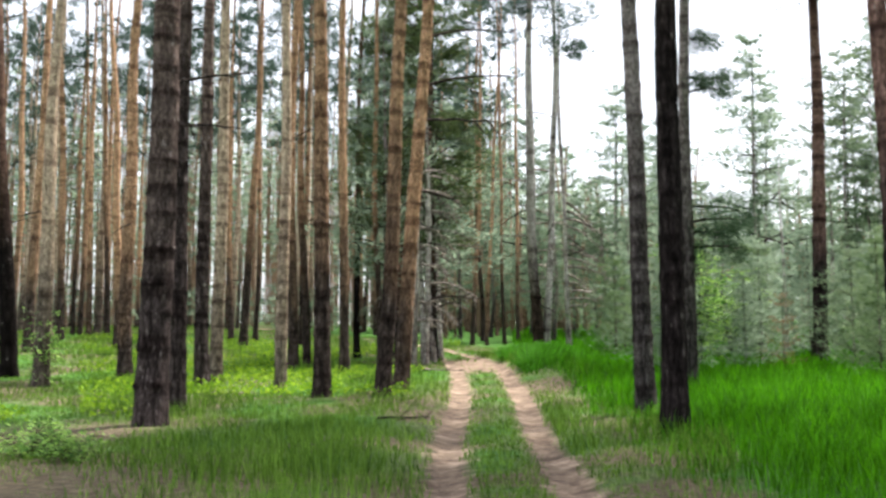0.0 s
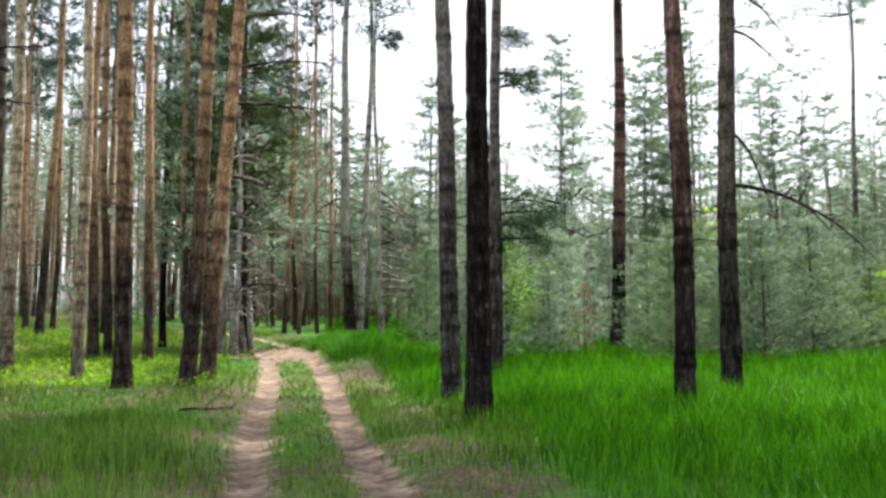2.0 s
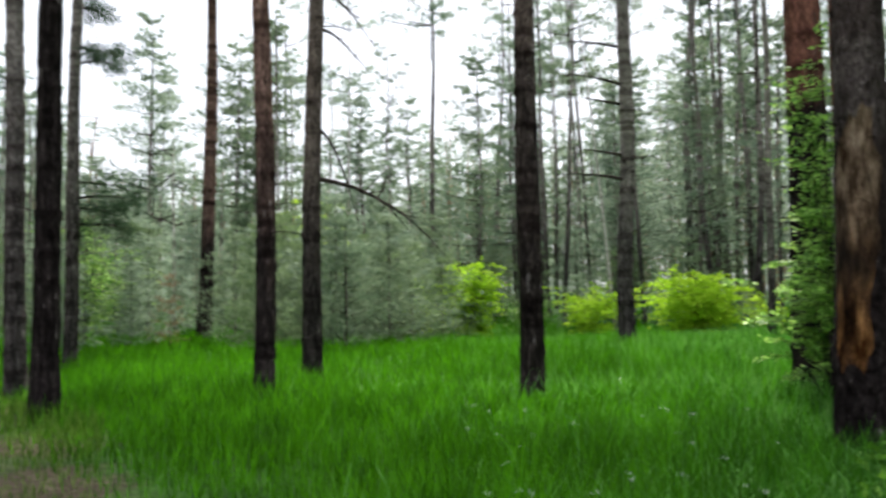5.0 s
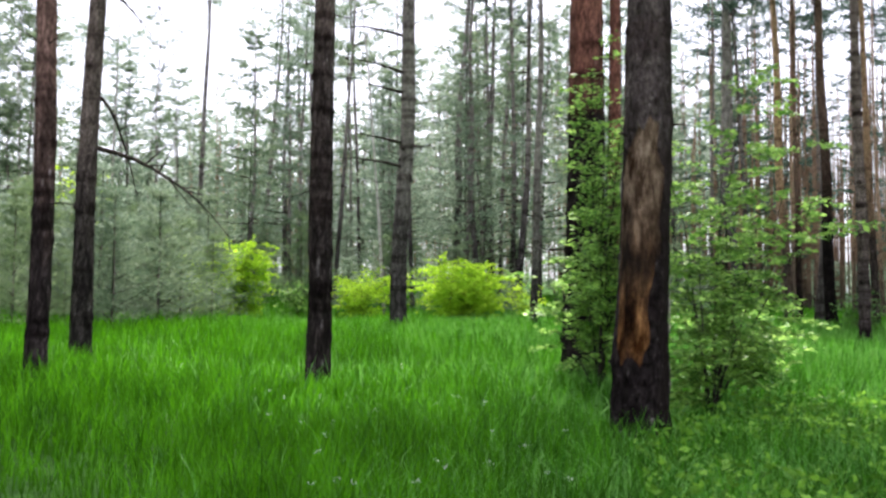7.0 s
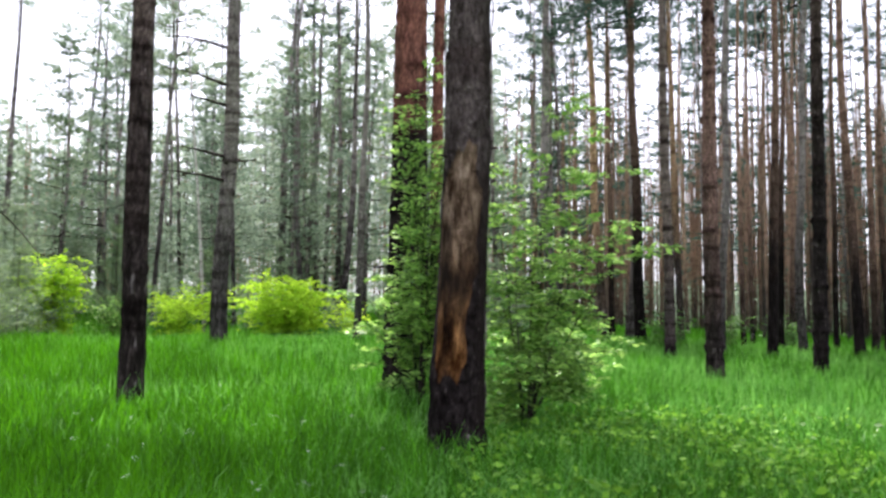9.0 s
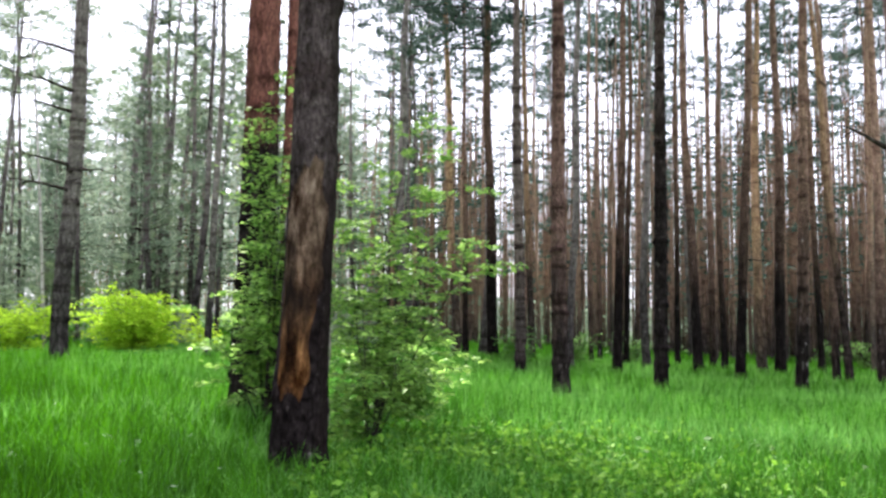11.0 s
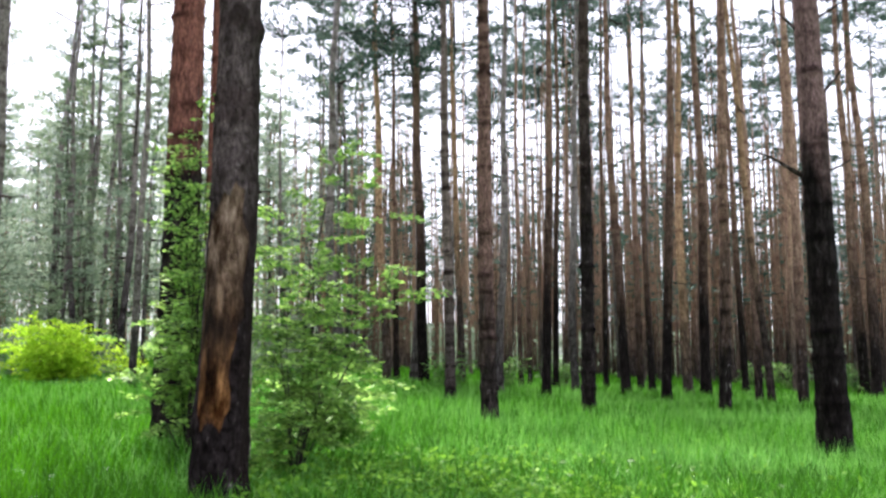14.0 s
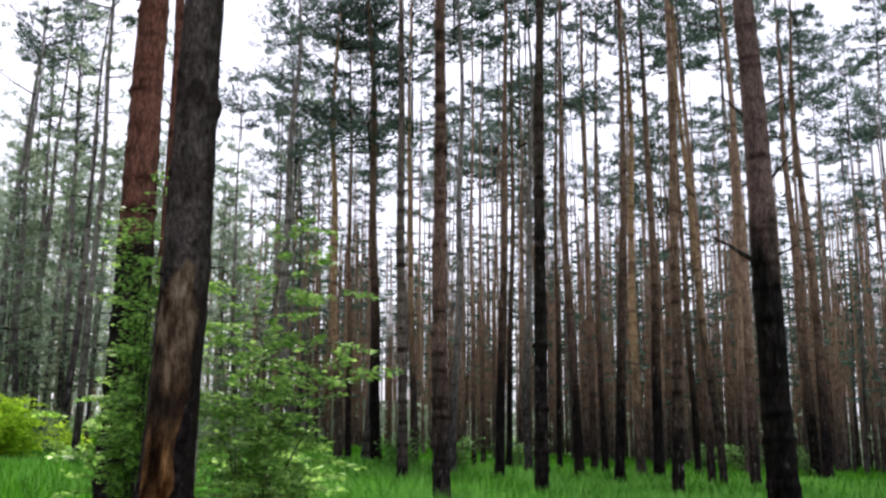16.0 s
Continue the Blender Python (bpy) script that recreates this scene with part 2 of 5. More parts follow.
class Geo:
    """Collects tubes, needles and leaves into one mesh."""

    def __init__(self):
        self.v, self.t, self.q, self.n = [], [], [], 0

    def add(self, v, tris=None, quads=None):
        v = np.asarray(v, dtype=float).reshape(-1, 3)
        if tris is not None:
            self.t.append(np.asarray(tris).reshape(-1, 3) + self.n)
        if quads is not None:
            self.q.append(np.asarray(quads).reshape(-1, 4) + self.n)
        self.v.append(v)
        self.n += len(v)

    def tube(self, pts, radii, sides=5):
        pts = np.asarray(pts, dtype=float)
        d = np.gradient(pts, axis=0)
        d /= np.linalg.norm(d, axis=1)[:, None] + 1e-9
        ref = np.array([0.0, 0.0, 1.0]) if abs(d[0][2]) < 0.8 else np.array([1.0, 0.0, 0.0])
        u = np.cross(d, ref)
        u /= np.linalg.norm(u, axis=1)[:, None] + 1e-9
        w = np.cross(d, u)
        a = np.arange(sides) * 2 * np.pi / sides
        ring = pts[:, None] + np.asarray(radii)[:, None, None] * (u[:, None] * np.cos(a)[None, :, None] + w[:, None] * np.sin(a)[None, :, None])
        k = len(pts)
        i, j = np.meshgrid(np.arange(k - 1), np.arange(sides), indexing="ij")
        q = np.stack([i * sides + j, i * sides + (j + 1) % sides, (i + 1) * sides + (j + 1) % sides, (i + 1) * sides + j], -1)
        self.add(ring, quads=q)

    def tufts(self, p, d, rng, n=9, length=0.25, width=0.035, spread=0.8, flat=1.0):
        """Bunches of needles at the places p, pointing roughly along d."""
        p, d = np.repeat(p, n, 0), np.repeat(d, n, 0)
        k = len(p)
        way = (d + spread * rng.normal(size=(k, 3))) * np.array([1, 1, flat])
        way /= np.linalg.norm(way, axis=1)[:, None]
        side = np.cross(way, rng.normal(size=(k, 3)))
        side /= np.linalg.norm(side, axis=1)[:, None] + 1e-9
        base = p + rng.normal(size=(k, 3)) * length * 0.3 * np.array([1, 1, flat])
        ln = length * rng.uniform(0.6, 1.25, (k, 1))
        self.add(np.stack([base - side * width / 2, base + side * width / 2, base + way * ln], 1), tris=np.arange(3 * k).reshape(-1, 3))

    def leaves(self, p, d, rng, size=0.08, ratio=0.55, flat=False):
        """Folded pointed leaves."""
        k = len(p)
        way = d / (np.linalg.norm(d, axis=1)[:, None] + 1e-9)
        side = np.cross(way, rng.normal(size=(k, 3)) * (0.35 if flat else 1.0) + np.array([0, 0, 1.0 if flat else 0.0]))
        side /= np.linalg.norm(side, axis=1)[:, None] + 1e-9
        up = np.cross(side, way)
        s = size * rng.uniform(0.6, 1.3, (k, 1))
        mid = p + way * s * 0.5 - up * s * 0.06
        v = np.stack([p, mid + side * s * ratio / 2 + up * s * 0.12, p + way * s, mid - side * s * ratio / 2 + up * s * 0.12], 1)
        b = np.arange(k)[:, None] * 4
        self.add(v, tris=np.concatenate([b + [[0, 1, 2]], b + [[0, 2, 3]]]))

    def mesh(self, name, smooth=False):
        return mesh_from(name, np.concatenate(self.v), np.concatenate(self.t) if self.t else None, np.concatenate(self.q) if self.q else None, smooth)


def piece(name, me, material, parent=None, label=""):
    ob = new(name, me)
    if material and not me.materials:
        me.materials.append(material)
    ob.parent = parent
    if label:
        ob["label"] = label
    return ob


# ---------------------------------------------------------------- ground
def softplus(a):
    return np.log1p(np.exp(np.clip(a, -40, 40)))


def road_x(y):
    """The middle of the forest track."""
    y = np.asarray(y, dtype=float)
    e = np.clip(y - 26.5, 0, 40)
    return 0.78 + 0.19 * np.tanh((y - 16) / 4) - 0.009 * e ** 2


def rut_depth(x, y):
    off = np.abs(x - road_x(y)) - 0.58
    return np.exp(-(off / 0.25) ** 2)


def sandy(x, y):
    """Open sand: the two ruts and the wide sunny spot at the bend."""
    spot = np.exp(-((x - road_x(y)) / 0.75) ** 4) / (1 + np.exp(np.clip((25.5 - y) * 2, -40, 40))) / (1 + np.exp(np.clip((y - 33) * 2, -40, 40)))
    return np.maximum(rut_depth(x, y) ** 0.8, 0.95 * spot)


def ground_z(x, y, ruts=True):
    x, y = np.asarray(x, dtype=float), np.asarray(y, dtype=float)
    xs, ys = 120 * np.tanh(x / 120), 120 * np.tanh(y / 120)
    z = 0.0172 * xs + 0.0427 * ys + 0.18 * softplus((ys - 26) / 6)
    z = z + 0.75 / (1 + np.exp(np.clip((xs + 11) / 2, -40, 40))) / (1 + np.exp(np.clip(-(ys - 27) / 2.5, -40, 40)))
    z = z + 0.025 * np.sin(x * 0.9 + 1.3 * np.sin(y * 0.5)) * np.sin(y * 0.8 + 0.7) + 0.012 * np.sin(2.7 * x + y) * np.sin(2.3 * y - x)
    # grassy bank beside the far part of the track
    z = z + 0.36 * np.exp(-((x - 2.7) / 1.0) ** 2 - ((y - 27) / 5.0) ** 2)
    # shallow hollow at the clearing's end
    z = z - 0.45 * np.exp(-((x - 22) / 9.0) ** 2 - ((y - 28) / 8.0) ** 2)
    if ruts:
        z = z - 0.07 * rut_depth(x, y)
    return z


def on_ground(x, y):
    return float(ground_z(x, y))

TREES_LEFT = [
    (-11.35, 26.20, 0.45, -0.038, -0.017),
    (-9.63, 24.15, 0.38, 0.021, 0.008),
    (-13.76, 33.26, 0.35, 0.011, 0.005),
    (-15.05, 39.21, 0.33, -0.007, -0.003),
    (-4.42, 15.32, 0.49, 0.001, 0.000),
    (-4.65, 17.60, 0.32, -0.008, -0.002),
    (-8.38, 26.56, 0.38, 0.010, 0.003),
    (-5.49, 22.95, 0.33, -0.008, -0.002),
    (-5.59, 24.78, 0.32, -0.002, -0.001),
    (-8.29, 41.58, 0.36, 0.026, 0.005),
    (-3.51, 21.77, 0.26, -0.006, -0.001),
    (-4.30, 28.98, 0.30, -0.002, -0.000),
    (-4.06, 29.72, 0.25, -0.004, -0.001),
    (-2.41, 19.90, 0.34, -0.011, -0.001),
    (-2.62, 26.82, 0.27, -0.007, -0.001),
    (-2.98, 34.77, 0.24, 0.015, 0.001),
    (-1.17, 19.57, 0.31, 0.052, 0.003),
    (-0.89, 20.68, 0.32, 0.061, 0.002),
    (-1.92, 30.54, 0.19, -0.002, -0.000),
    (-15.33, 44.43, 0.35, -0.020, -0.007),
]
TREES_LEFT2 = [
    (-11.85, 36.47, 0.33, -0.036, -0.012),
    (-15.41, 43.66, 0.26, -0.011, -0.004),
    (-9.78, 46.17, 0.27, -0.005, -0.001),
    (-8.89, 47.53, 0.25, -0.004, -0.001),
    (-0.66, 32.64, 0.17, 0.015, 0.000),
    (-0.07, 33.80, 0.17, -0.045, -0.000),
    (1.28, 43.73, 0.20, 0.033, -0.001),
    (3.23, 42.78, 0.19, -0.007, 0.001),
    (1.88, 42.86, 0.17, 0.047, -0.002),
    (2.65, 43.07, 0.17, -0.022, 0.001),
    (-16.56, 44.89, 0.22, 0.000, 0.000),
    (-16.25, 44.90, 0.24, -0.015, -0.005),
    (-14.73, 44.00, 0.24, -0.031, -0.010),
    (-17.50, 40.91, 0.30, -0.029, -0.013),
]
TREES_MID0 = [
    (3.13, 15.44, 0.30, -0.026, 0.005),
    (2.92, 12.72, 0.33, -0.002, 0.000),
    (10.53, 28.09, 0.42, 0.029, -0.011),
    (4.77, 19.42, 0.26, 0.020, -0.005),
]
TREES_MID4 = [
    (5.35, 11.80, 0.26, -0.006, 0.002),
    (7.94, 15.78, 0.34, 0.028, -0.014),
    (8.85, 10.84, 0.34, 0.015, -0.012),
    (20.42, 20.95, 0.48, 0.006, -0.006),
    (30.12, 46.18, 0.34, 0.016, -0.011),
    (35.67, 32.36, 0.41, 0.027, -0.030),
    (37.87, 32.90, 0.31, 0.034, -0.040),
    (32.85, 26.43, 0.31, 0.027, -0.034),
    (32.90, 44.25, 0.28, 0.043, -0.032),
    (33.70, 37.14, 0.20, -0.026, 0.023),
    (25.29, 54.53, 0.27, 0.008, -0.004),
]
TREES_NEAR = [
    (8.03, 5.15, 0.42, -0.001, 0.001),
    (12.55, 9.00, 0.59, 0.005, -0.007),
]
TREES_RIGHT = [
    (31.46, 15.77, 0.40, -0.006, 0.011),
    (34.42, 15.37, 0.34, -0.003, 0.007),
    (33.56, 13.41, 0.41, -0.016, 0.039),
    (35.21, 14.53, 0.37, 0.001, -0.003),
    (26.21, 9.71, 0.30, -0.004, 0.011),
    (33.65, 12.05, 0.26, -0.005, 0.013),
    (19.43, 6.36, 0.34, -0.000, 0.001),
    (29.80, 9.40, 0.27, -0.000, 0.000),
    (29.03, 7.76, 0.29, 0.006, -0.023),
    (23.24, 5.15, 0.34, 0.002, -0.010),
    (32.60, 6.02, 0.34, -0.003, 0.016),
    (33.38, 7.89, 0.29, 0.001, -0.006),
    (29.89, 4.34, 0.31, 0.003, -0.020),
    (35.09, 4.32, 0.34, -0.003, 0.020),
    (34.70, 3.76, 0.38, -0.000, 0.003),
    (26.10, 2.35, 0.30, 0.001, -0.017),
    (32.21, 1.88, 0.26, -0.003, 0.038),
    (30.58, 1.47, 0.24, -0.003, 0.046),
    (30.91, 0.56, 0.32, -0.001, 0.028),
    (16.96, -0.12, 0.50, -0.000, 0.024),
]
TREES_RIGHT2 = [
    (40.74, -1.34, 0.42, 0.000, 0.013),
    (40.03, -1.69, 0.41, -0.000, -0.005),
    (33.09, 28.90, 0.30, -0.002, 0.002),
    (38.18, 32.19, 0.28, -0.016, 0.018),
    (37.27, 30.15, 0.27, -0.009, 0.011),
    (45.06, 25.83, 0.24, -0.008, 0.015),
    (34.96, 15.14, 0.24, -0.007, 0.016),
    (35.11, 9.03, 0.23, 0.004, -0.014),
    (36.13, 6.18, 0.25, 0.000, -0.000),
    (35.55, 5.69, 0.24, 0.001, -0.009),
    (37.47, 7.68, 0.22, 0.002, -0.012),
    (38.06, 2.72, 0.26, -0.001, 0.011),
    (43.89, 1.36, 0.25, 0.000, -0.000),
    (33.64, 9.85, 0.18, -0.001, 0.004),
    (36.75, 10.44, 0.19, 0.001, -0.004),
    (38.61, 9.47, 0.20, 0.002, -0.008),
]

# ---------------------------------------------------------------- ground sheet
def ground_material():
    m, nt, b = mat("forest_floor")
    tc, mp = mapped(nt, (1, 1, 1))
    n1 = nd(nt, "TexNoise", Scale=0.45, Detail=5.0, Roughness=0.6)
    n2 = nd(nt, "TexNoise", Scale=9.0, Detail=6.0, Roughness=0.7)
    n3 = nd(nt, "TexNoise", Scale=60.0, Detail=4.0, Roughness=0.7)
    for n in (n1, n2, n3):
        nt.links.new(mp.outputs[0], n.inputs["Vector"])
    litter = ramp(nt, n2.outputs[0], ((0.3, (0.04, 0.03, 0.017)), (0.55, (0.12, 0.094, 0.055)), (0.75, (0.25, 0.21, 0.13))))
    moss = ramp(nt, n2.outputs[0], ((0.3, (0.018, 0.055, 0.006)), (0.55, (0.05, 0.15, 0.015)), (0.8, (0.12, 0.25, 0.035))))
    at = nt.nodes.new("ShaderNodeAttribute")
    at.attribute_name = "bare"
    green = maths(nt, "SUBTRACT", ramp(nt, n1.outputs[0], ((0.42, (0, 0, 0)), (0.55, (1, 1, 1)))), at.outputs["Fac"], True)
    col = mix(nt, green, litter, moss)
    at2 = nt.nodes.new("ShaderNodeAttribute")
    at2.attribute_name = "track"
    sand = ramp(nt, n2.outputs[0], ((0.25, (0.115, 0.08, 0.056)), (0.5, (0.275, 0.205, 0.15)), (0.75, (0.45, 0.355, 0.27))))
    n4 = nd(nt, "TexNoise", Scale=2.6, Detail=4.0, Roughness=0.65)
    nt.links.new(mp.outputs[0], n4.inputs["Vector"])
    sand = mix(nt, 1.0, sand, ramp(nt, n4.outputs[0], ((0.38, (0.42, 0.38, 0.36)), (0.55, (0.9, 0.88, 0.86)), (0.68, (1.35, 1.36, 1.38)))), "MULTIPLY")
    grit = ramp(nt, n3.outputs[0], ((0.3, (0.65, 0.63, 0.6)), (0.6, (1, 1, 1))))
    sand = mix(nt, 1.0, sand, grit, "MULTIPLY")
    edge = maths(nt, "MULTIPLY", maths(nt, "SUBTRACT", maths(nt, "ADD", at2.outputs["Fac"], maths(nt, "MULTIPLY", maths(nt, "ADD", n2.outputs[0], n4.outputs[0]), 0.75)), 1.0), 2.0, True)
    col = mix(nt, edge, col, sand)
    nt.links.new(col, b.inputs["Base Color"])
    b.inputs["Roughness"].default_value = 0.95
    bp = nd(nt, "Bump", Strength=0.8, Distance=0.05)
    nt.links.new(maths(nt, "ADD", n2.outputs[0], maths(nt, "MULTIPLY", n3.outputs[0], 0.4)), bp.inputs["Height"])
    nt.links.new(bp.outputs[0], b.inputs["Normal"])
    return m


def bare_patches(x, y):
    """Where needle litter shows between the grass: the trodden left side and the edges of the track."""
    x, y = np.asarray(x, dtype=float), np.asarray(y, dtype=float)
    p = 1.1 * np.exp(-((x + 3.9) / 1.3) ** 2 - ((y - 9.3) / 1.7) ** 2)
    p = p + 1.1 * np.exp(-((x + 5.2) / 1.9) ** 2 - ((y - 14.3) / 1.5) ** 2)
    p = p + 0.8 * np.exp(-((x + 1.9) / 0.9) ** 2 - ((y - 8.5) / 0.6) ** 2)
    p = p + 0.5 * np.exp(-((np.abs(x - road_x(y) - 0.3) - 1.3) / 0.55) ** 2) * (y < 24)
    meadow = 1 / (1 + np.exp(np.clip(-(x - road_x(y) - 2.6) / 0.3, -40, 40)))
    return np.clip(p, 0, 1) * (1 - meadow) - meadow


def build_ground():
    def axis(lo, hi, fine, coarse_to):
        mid = np.arange(lo, hi, fine)
        out, step, p = [], fine, hi
        while p < coarse_to:
            out.append(p)
            step *= 1.12
            p += step
        out.append(coarse_to)
        neg, step, p = [], fine, lo
        while p > -coarse_to:
            step *= 1.12
            p -= step
            neg.append(max(p, -coarse_to))
        return np.array(neg[::-1] + list(mid) + out)
    xs, ys = axis(-3.0, 5.0, 0.09, 600), axis(3.0, 34.0, 0.18, 600)
    gx, gy = np.meshgrid(xs, ys, indexing="ij")
    v = np.stack([gx, gy, ground_z(gx, gy)], -1).reshape(-1, 3)
    n, m = gx.shape
    i, j = np.meshgrid(np.arange(n - 1), np.arange(m - 1), indexing="ij")
    q = np.stack([i * m + j, (i + 1) * m + j, (i + 1) * m + j + 1, i * m + j + 1], -1)
    me = mesh_from("ground", v, quads=q, smooth=True)
    for nm, val in (("track", sandy(gx, gy)), ("bare", bare_patches(gx, gy))):
        at = me.attributes.new(nm, "FLOAT", "POINT")
        at.data.foreach_set("value", val.ravel().astype(np.float32))
    ob = piece("ground", me, ground_material())
    tagged(ob, "forest floor with moss, needle litter and a sandy two-rut track", "ground", kind="structure")


build_ground()

# ---------------------------------------------------------------- pines
def floats(me, name, values):
    at = me.attributes.new(name, "FLOAT", "POINT")
    at.data.foreach_set("value", np.asarray(values, dtype=np.float32).ravel())


def grid_quads(n, sides):
    i, j = np.meshgrid(np.arange(n - 1), np.arange(sides), indexing="ij")
    return np.stack([i * sides + j, i * sides + (j + 1) % sides, (i + 1) * sides + (j + 1) % sides, (i + 1) * sides + j], -1)


def trunk_mesh(name, height, radius, seed, sides=12, step=0.8, rough=0.0, flare=0.3, bend=0.12, foot=0.35, whorl=0.16, top=6.5):
    """A tapered stem from below the ground to the tip, with plates, ridges and the dark swollen rings of old whorls."""
    rng = np.random.default_rng(seed)
    top = min(top, height)
    zs = np.concatenate([[-0.4], np.arange(0, top, step), np.linspace(top, height, max(6, int((height - top) / 1.2)))])
    ph = rng.uniform(0, 6.28, 4)
    cx = bend * (np.sin(zs * 0.33 + ph[0]) - np.sin(ph[0])) + 0.3 * bend * np.sin(zs * 0.9 + ph[1])
    cy = bend * (np.sin(zs * 0.28 + ph[2]) - np.sin(ph[2])) + 0.3 * bend * np.sin(zs * 0.8 + ph[3])
    t = np.clip(zs / height, 0, 1)
    r = radius * (1 - 0.9 * t ** 1.25) * (1 + flare * np.exp(-np.maximum(zs, 0) / foot))
    whorls = np.cumsum(rng.uniform(0.32, 0.62, 60)) + 0.2
    force = rng.uniform(0.35, 1.1, 60)
    sw = sum(f * np.exp(-((zs - w) / 0.055) ** 2) for w, f in zip(whorls, force)) if rough else 0 * zs
    a = np.arange(sides) * 2 * np.pi / sides
    v = np.empty((len(zs), sides, 3))
    ring = np.zeros((len(zs), sides))
    for i, z in enumerate(zs):
        lump = rng.uniform(-1, 1)
        for j in range(sides):
            c, s = math.cos(a[j]), math.sin(a[j])
            k = 1.0
            if rough:
                knot = 0.55 + 1.3 * noise.noise((c * 1.5, s * 1.5 + seed, z * 3.0))
                k += 1.2 * rough * noise.noise((c * 1.2 + seed, s * 1.2, z * 1.1)) + rough * noise.noise((c * 5 + seed, s * 5, z * 2.2)) + 0.8 * rough * noise.noise((c * 13, s * 13 + seed, z * 5.5)) + whorl * sw[i] * knot
                ring[i, j] = min(1.0, max(0.0, sw[i] * (0.35 + knot)))
                if z < 0.8:
                    k += 0.28 * flare * (0.8 - z) * math.sin(a[j] * 4 + seed)
            else:
                k += 0.05 * lump + 0.05 * noise.noise((c * 2 + seed, s * 2, z * 1.7))
            v[i, j] = (cx[i] + r[i] * k * c, cy[i] + r[i] * k * s, z)
    me = mesh_from(name, v, quads=grid_quads(len(zs), sides), smooth=True)
    if rough:
        floats(me, "whorl", ring)
    return me


def needle_pad(g, c, r, out, n, length, width, rng, lift=0.35, thick=0.28):
    """A flat cushion of needles, thin in height, at the end of a twig."""
    a, q = rng.uniform(0, 2 * np.pi, n), np.sqrt(rng.uniform(0, 1, n))
    rad = np.stack([np.cos(a), np.sin(a), 0 * a], 1)
    base = c + rad * (q * r)[:, None] + np.stack([0 * a, 0 * a, thick * r * rng.normal(size=n) - 0.3 * r * q * q], 1)
    way = rad * 0.6 + out * 0.35 + np.array([0, 0, lift]) + 0.4 * rng.normal(size=(n, 3))
    way /= np.linalg.norm(way, axis=1)[:, None]
    side = np.cross(way, rng.normal(size=(n, 3)))
    side /= np.linalg.norm(side, axis=1)[:, None] + 1e-9
    ln = length * rng.uniform(0.6, 1.25, (n, 1))
    g.add(np.stack([base - side * width / 2, base + side * width / 2, base + way * ln], 1), tris=np.arange(3 * n).reshape(-1, 3))


def crown_mesh(name, seed, height, low, reach, branches, pads, per, length, width, tier=3, shape="tall", size=0.2, droop=0.0):
    """Limbs in loose tiers round the upper stem, each a flat fan of twigs that end in needle cushions."""
    rng = np.random.default_rng(seed)
    g, wood = Geo(), Geo()
    wood.tube([(0, 0, low), (0, 0, height)], (0.03, 0.012), 3)
    tiers = max(1, branches // tier)
    levels = np.sort(rng.uniform(0, 1, tiers) * 0.3 + np.linspace(0, 1, tiers) * 0.68)
    if shape == "cone":
        levels = np.linspace(0, 0.97, tiers) + rng.uniform(-0.3, 0.3, tiers) / tiers
    lopsided = rng.uniform(0, 2 * np.pi)
    for b in range(branches):
        u = float(np.clip(levels[min(b // tier, tiers - 1)] + rng.normal() * 0.012, 0, 1))
        z = low + (height - low) * u
        az = b * 2.4 + rng.uniform(-0.7, 0.7)
        if shape == "tall":
            ln = reach * (0.4 + 0.6 * math.sin(math.pi * min(1, 0.3 + 0.7 * u))) * rng.uniform(0.45, 1.2) * (1 + 0.25 * math.cos(az - lopsided))
        else:
            ln = (reach * (1.0 - 0.88 * u) * rng.uniform(0.65, 1.15) + 0.12) * (1 + 0.15 * math.cos(az - lopsided))
        rise = (0.02 + 0.5 * u) * rng.uniform(0.4, 1.4) - droop * (1 - u)
        s = np.linspace(0, 1, 4)
        lat = rng.normal() * 0.12 * ln * s ** 2
        pts = np.stack([np.cos(az) * ln * s - np.sin(az) * lat, np.sin(az) * ln * s + np.cos(az) * lat, z + ln * (rise * s + 0.2 * s ** 2)], 1)
        wood.tube(pts, (0.03 * (1.05 - s) + 0.006) * min(1.0, reach / 2) ** 2 * ln / reach, 3)
        out, side = np.array([np.cos(az), np.sin(az), 0.1]), np.array([-np.sin(az), np.cos(az), 0.0])
        for k, u2 in enumerate(np.linspace(0.42 if shape == "tall" else 0.25, 1.0, pads)):
            r = ln * size * rng.uniform(0.7, 1.3)
            swing = (0 if k == pads - 1 else (1 if k % 2 else -1) * rng.uniform(0.7, 1.3)) * ln * 0.26 * (1.25 - u2)
            mid = np.array([np.interp(u2, s, pts[:, c]) for c in range(3)])
            c = mid + side * swing + np.array([0, 0, rng.normal() * 0.04 * ln])
            if swing and shape == "tall":
                wood.tube([mid - out * 0.1 * ln, c], (0.008, 0.004), 3)
            needle_pad(g, c, r, out, per, length * min(1.0, 0.3 + 1.4 * ln / reach), width, rng, thick=0.32 if shape == "tall" else 0.25)
    me = g.mesh(name)
    me.materials.append(NEEDLE_HAZE)
    return me, wood.mesh(name + "_limbs")


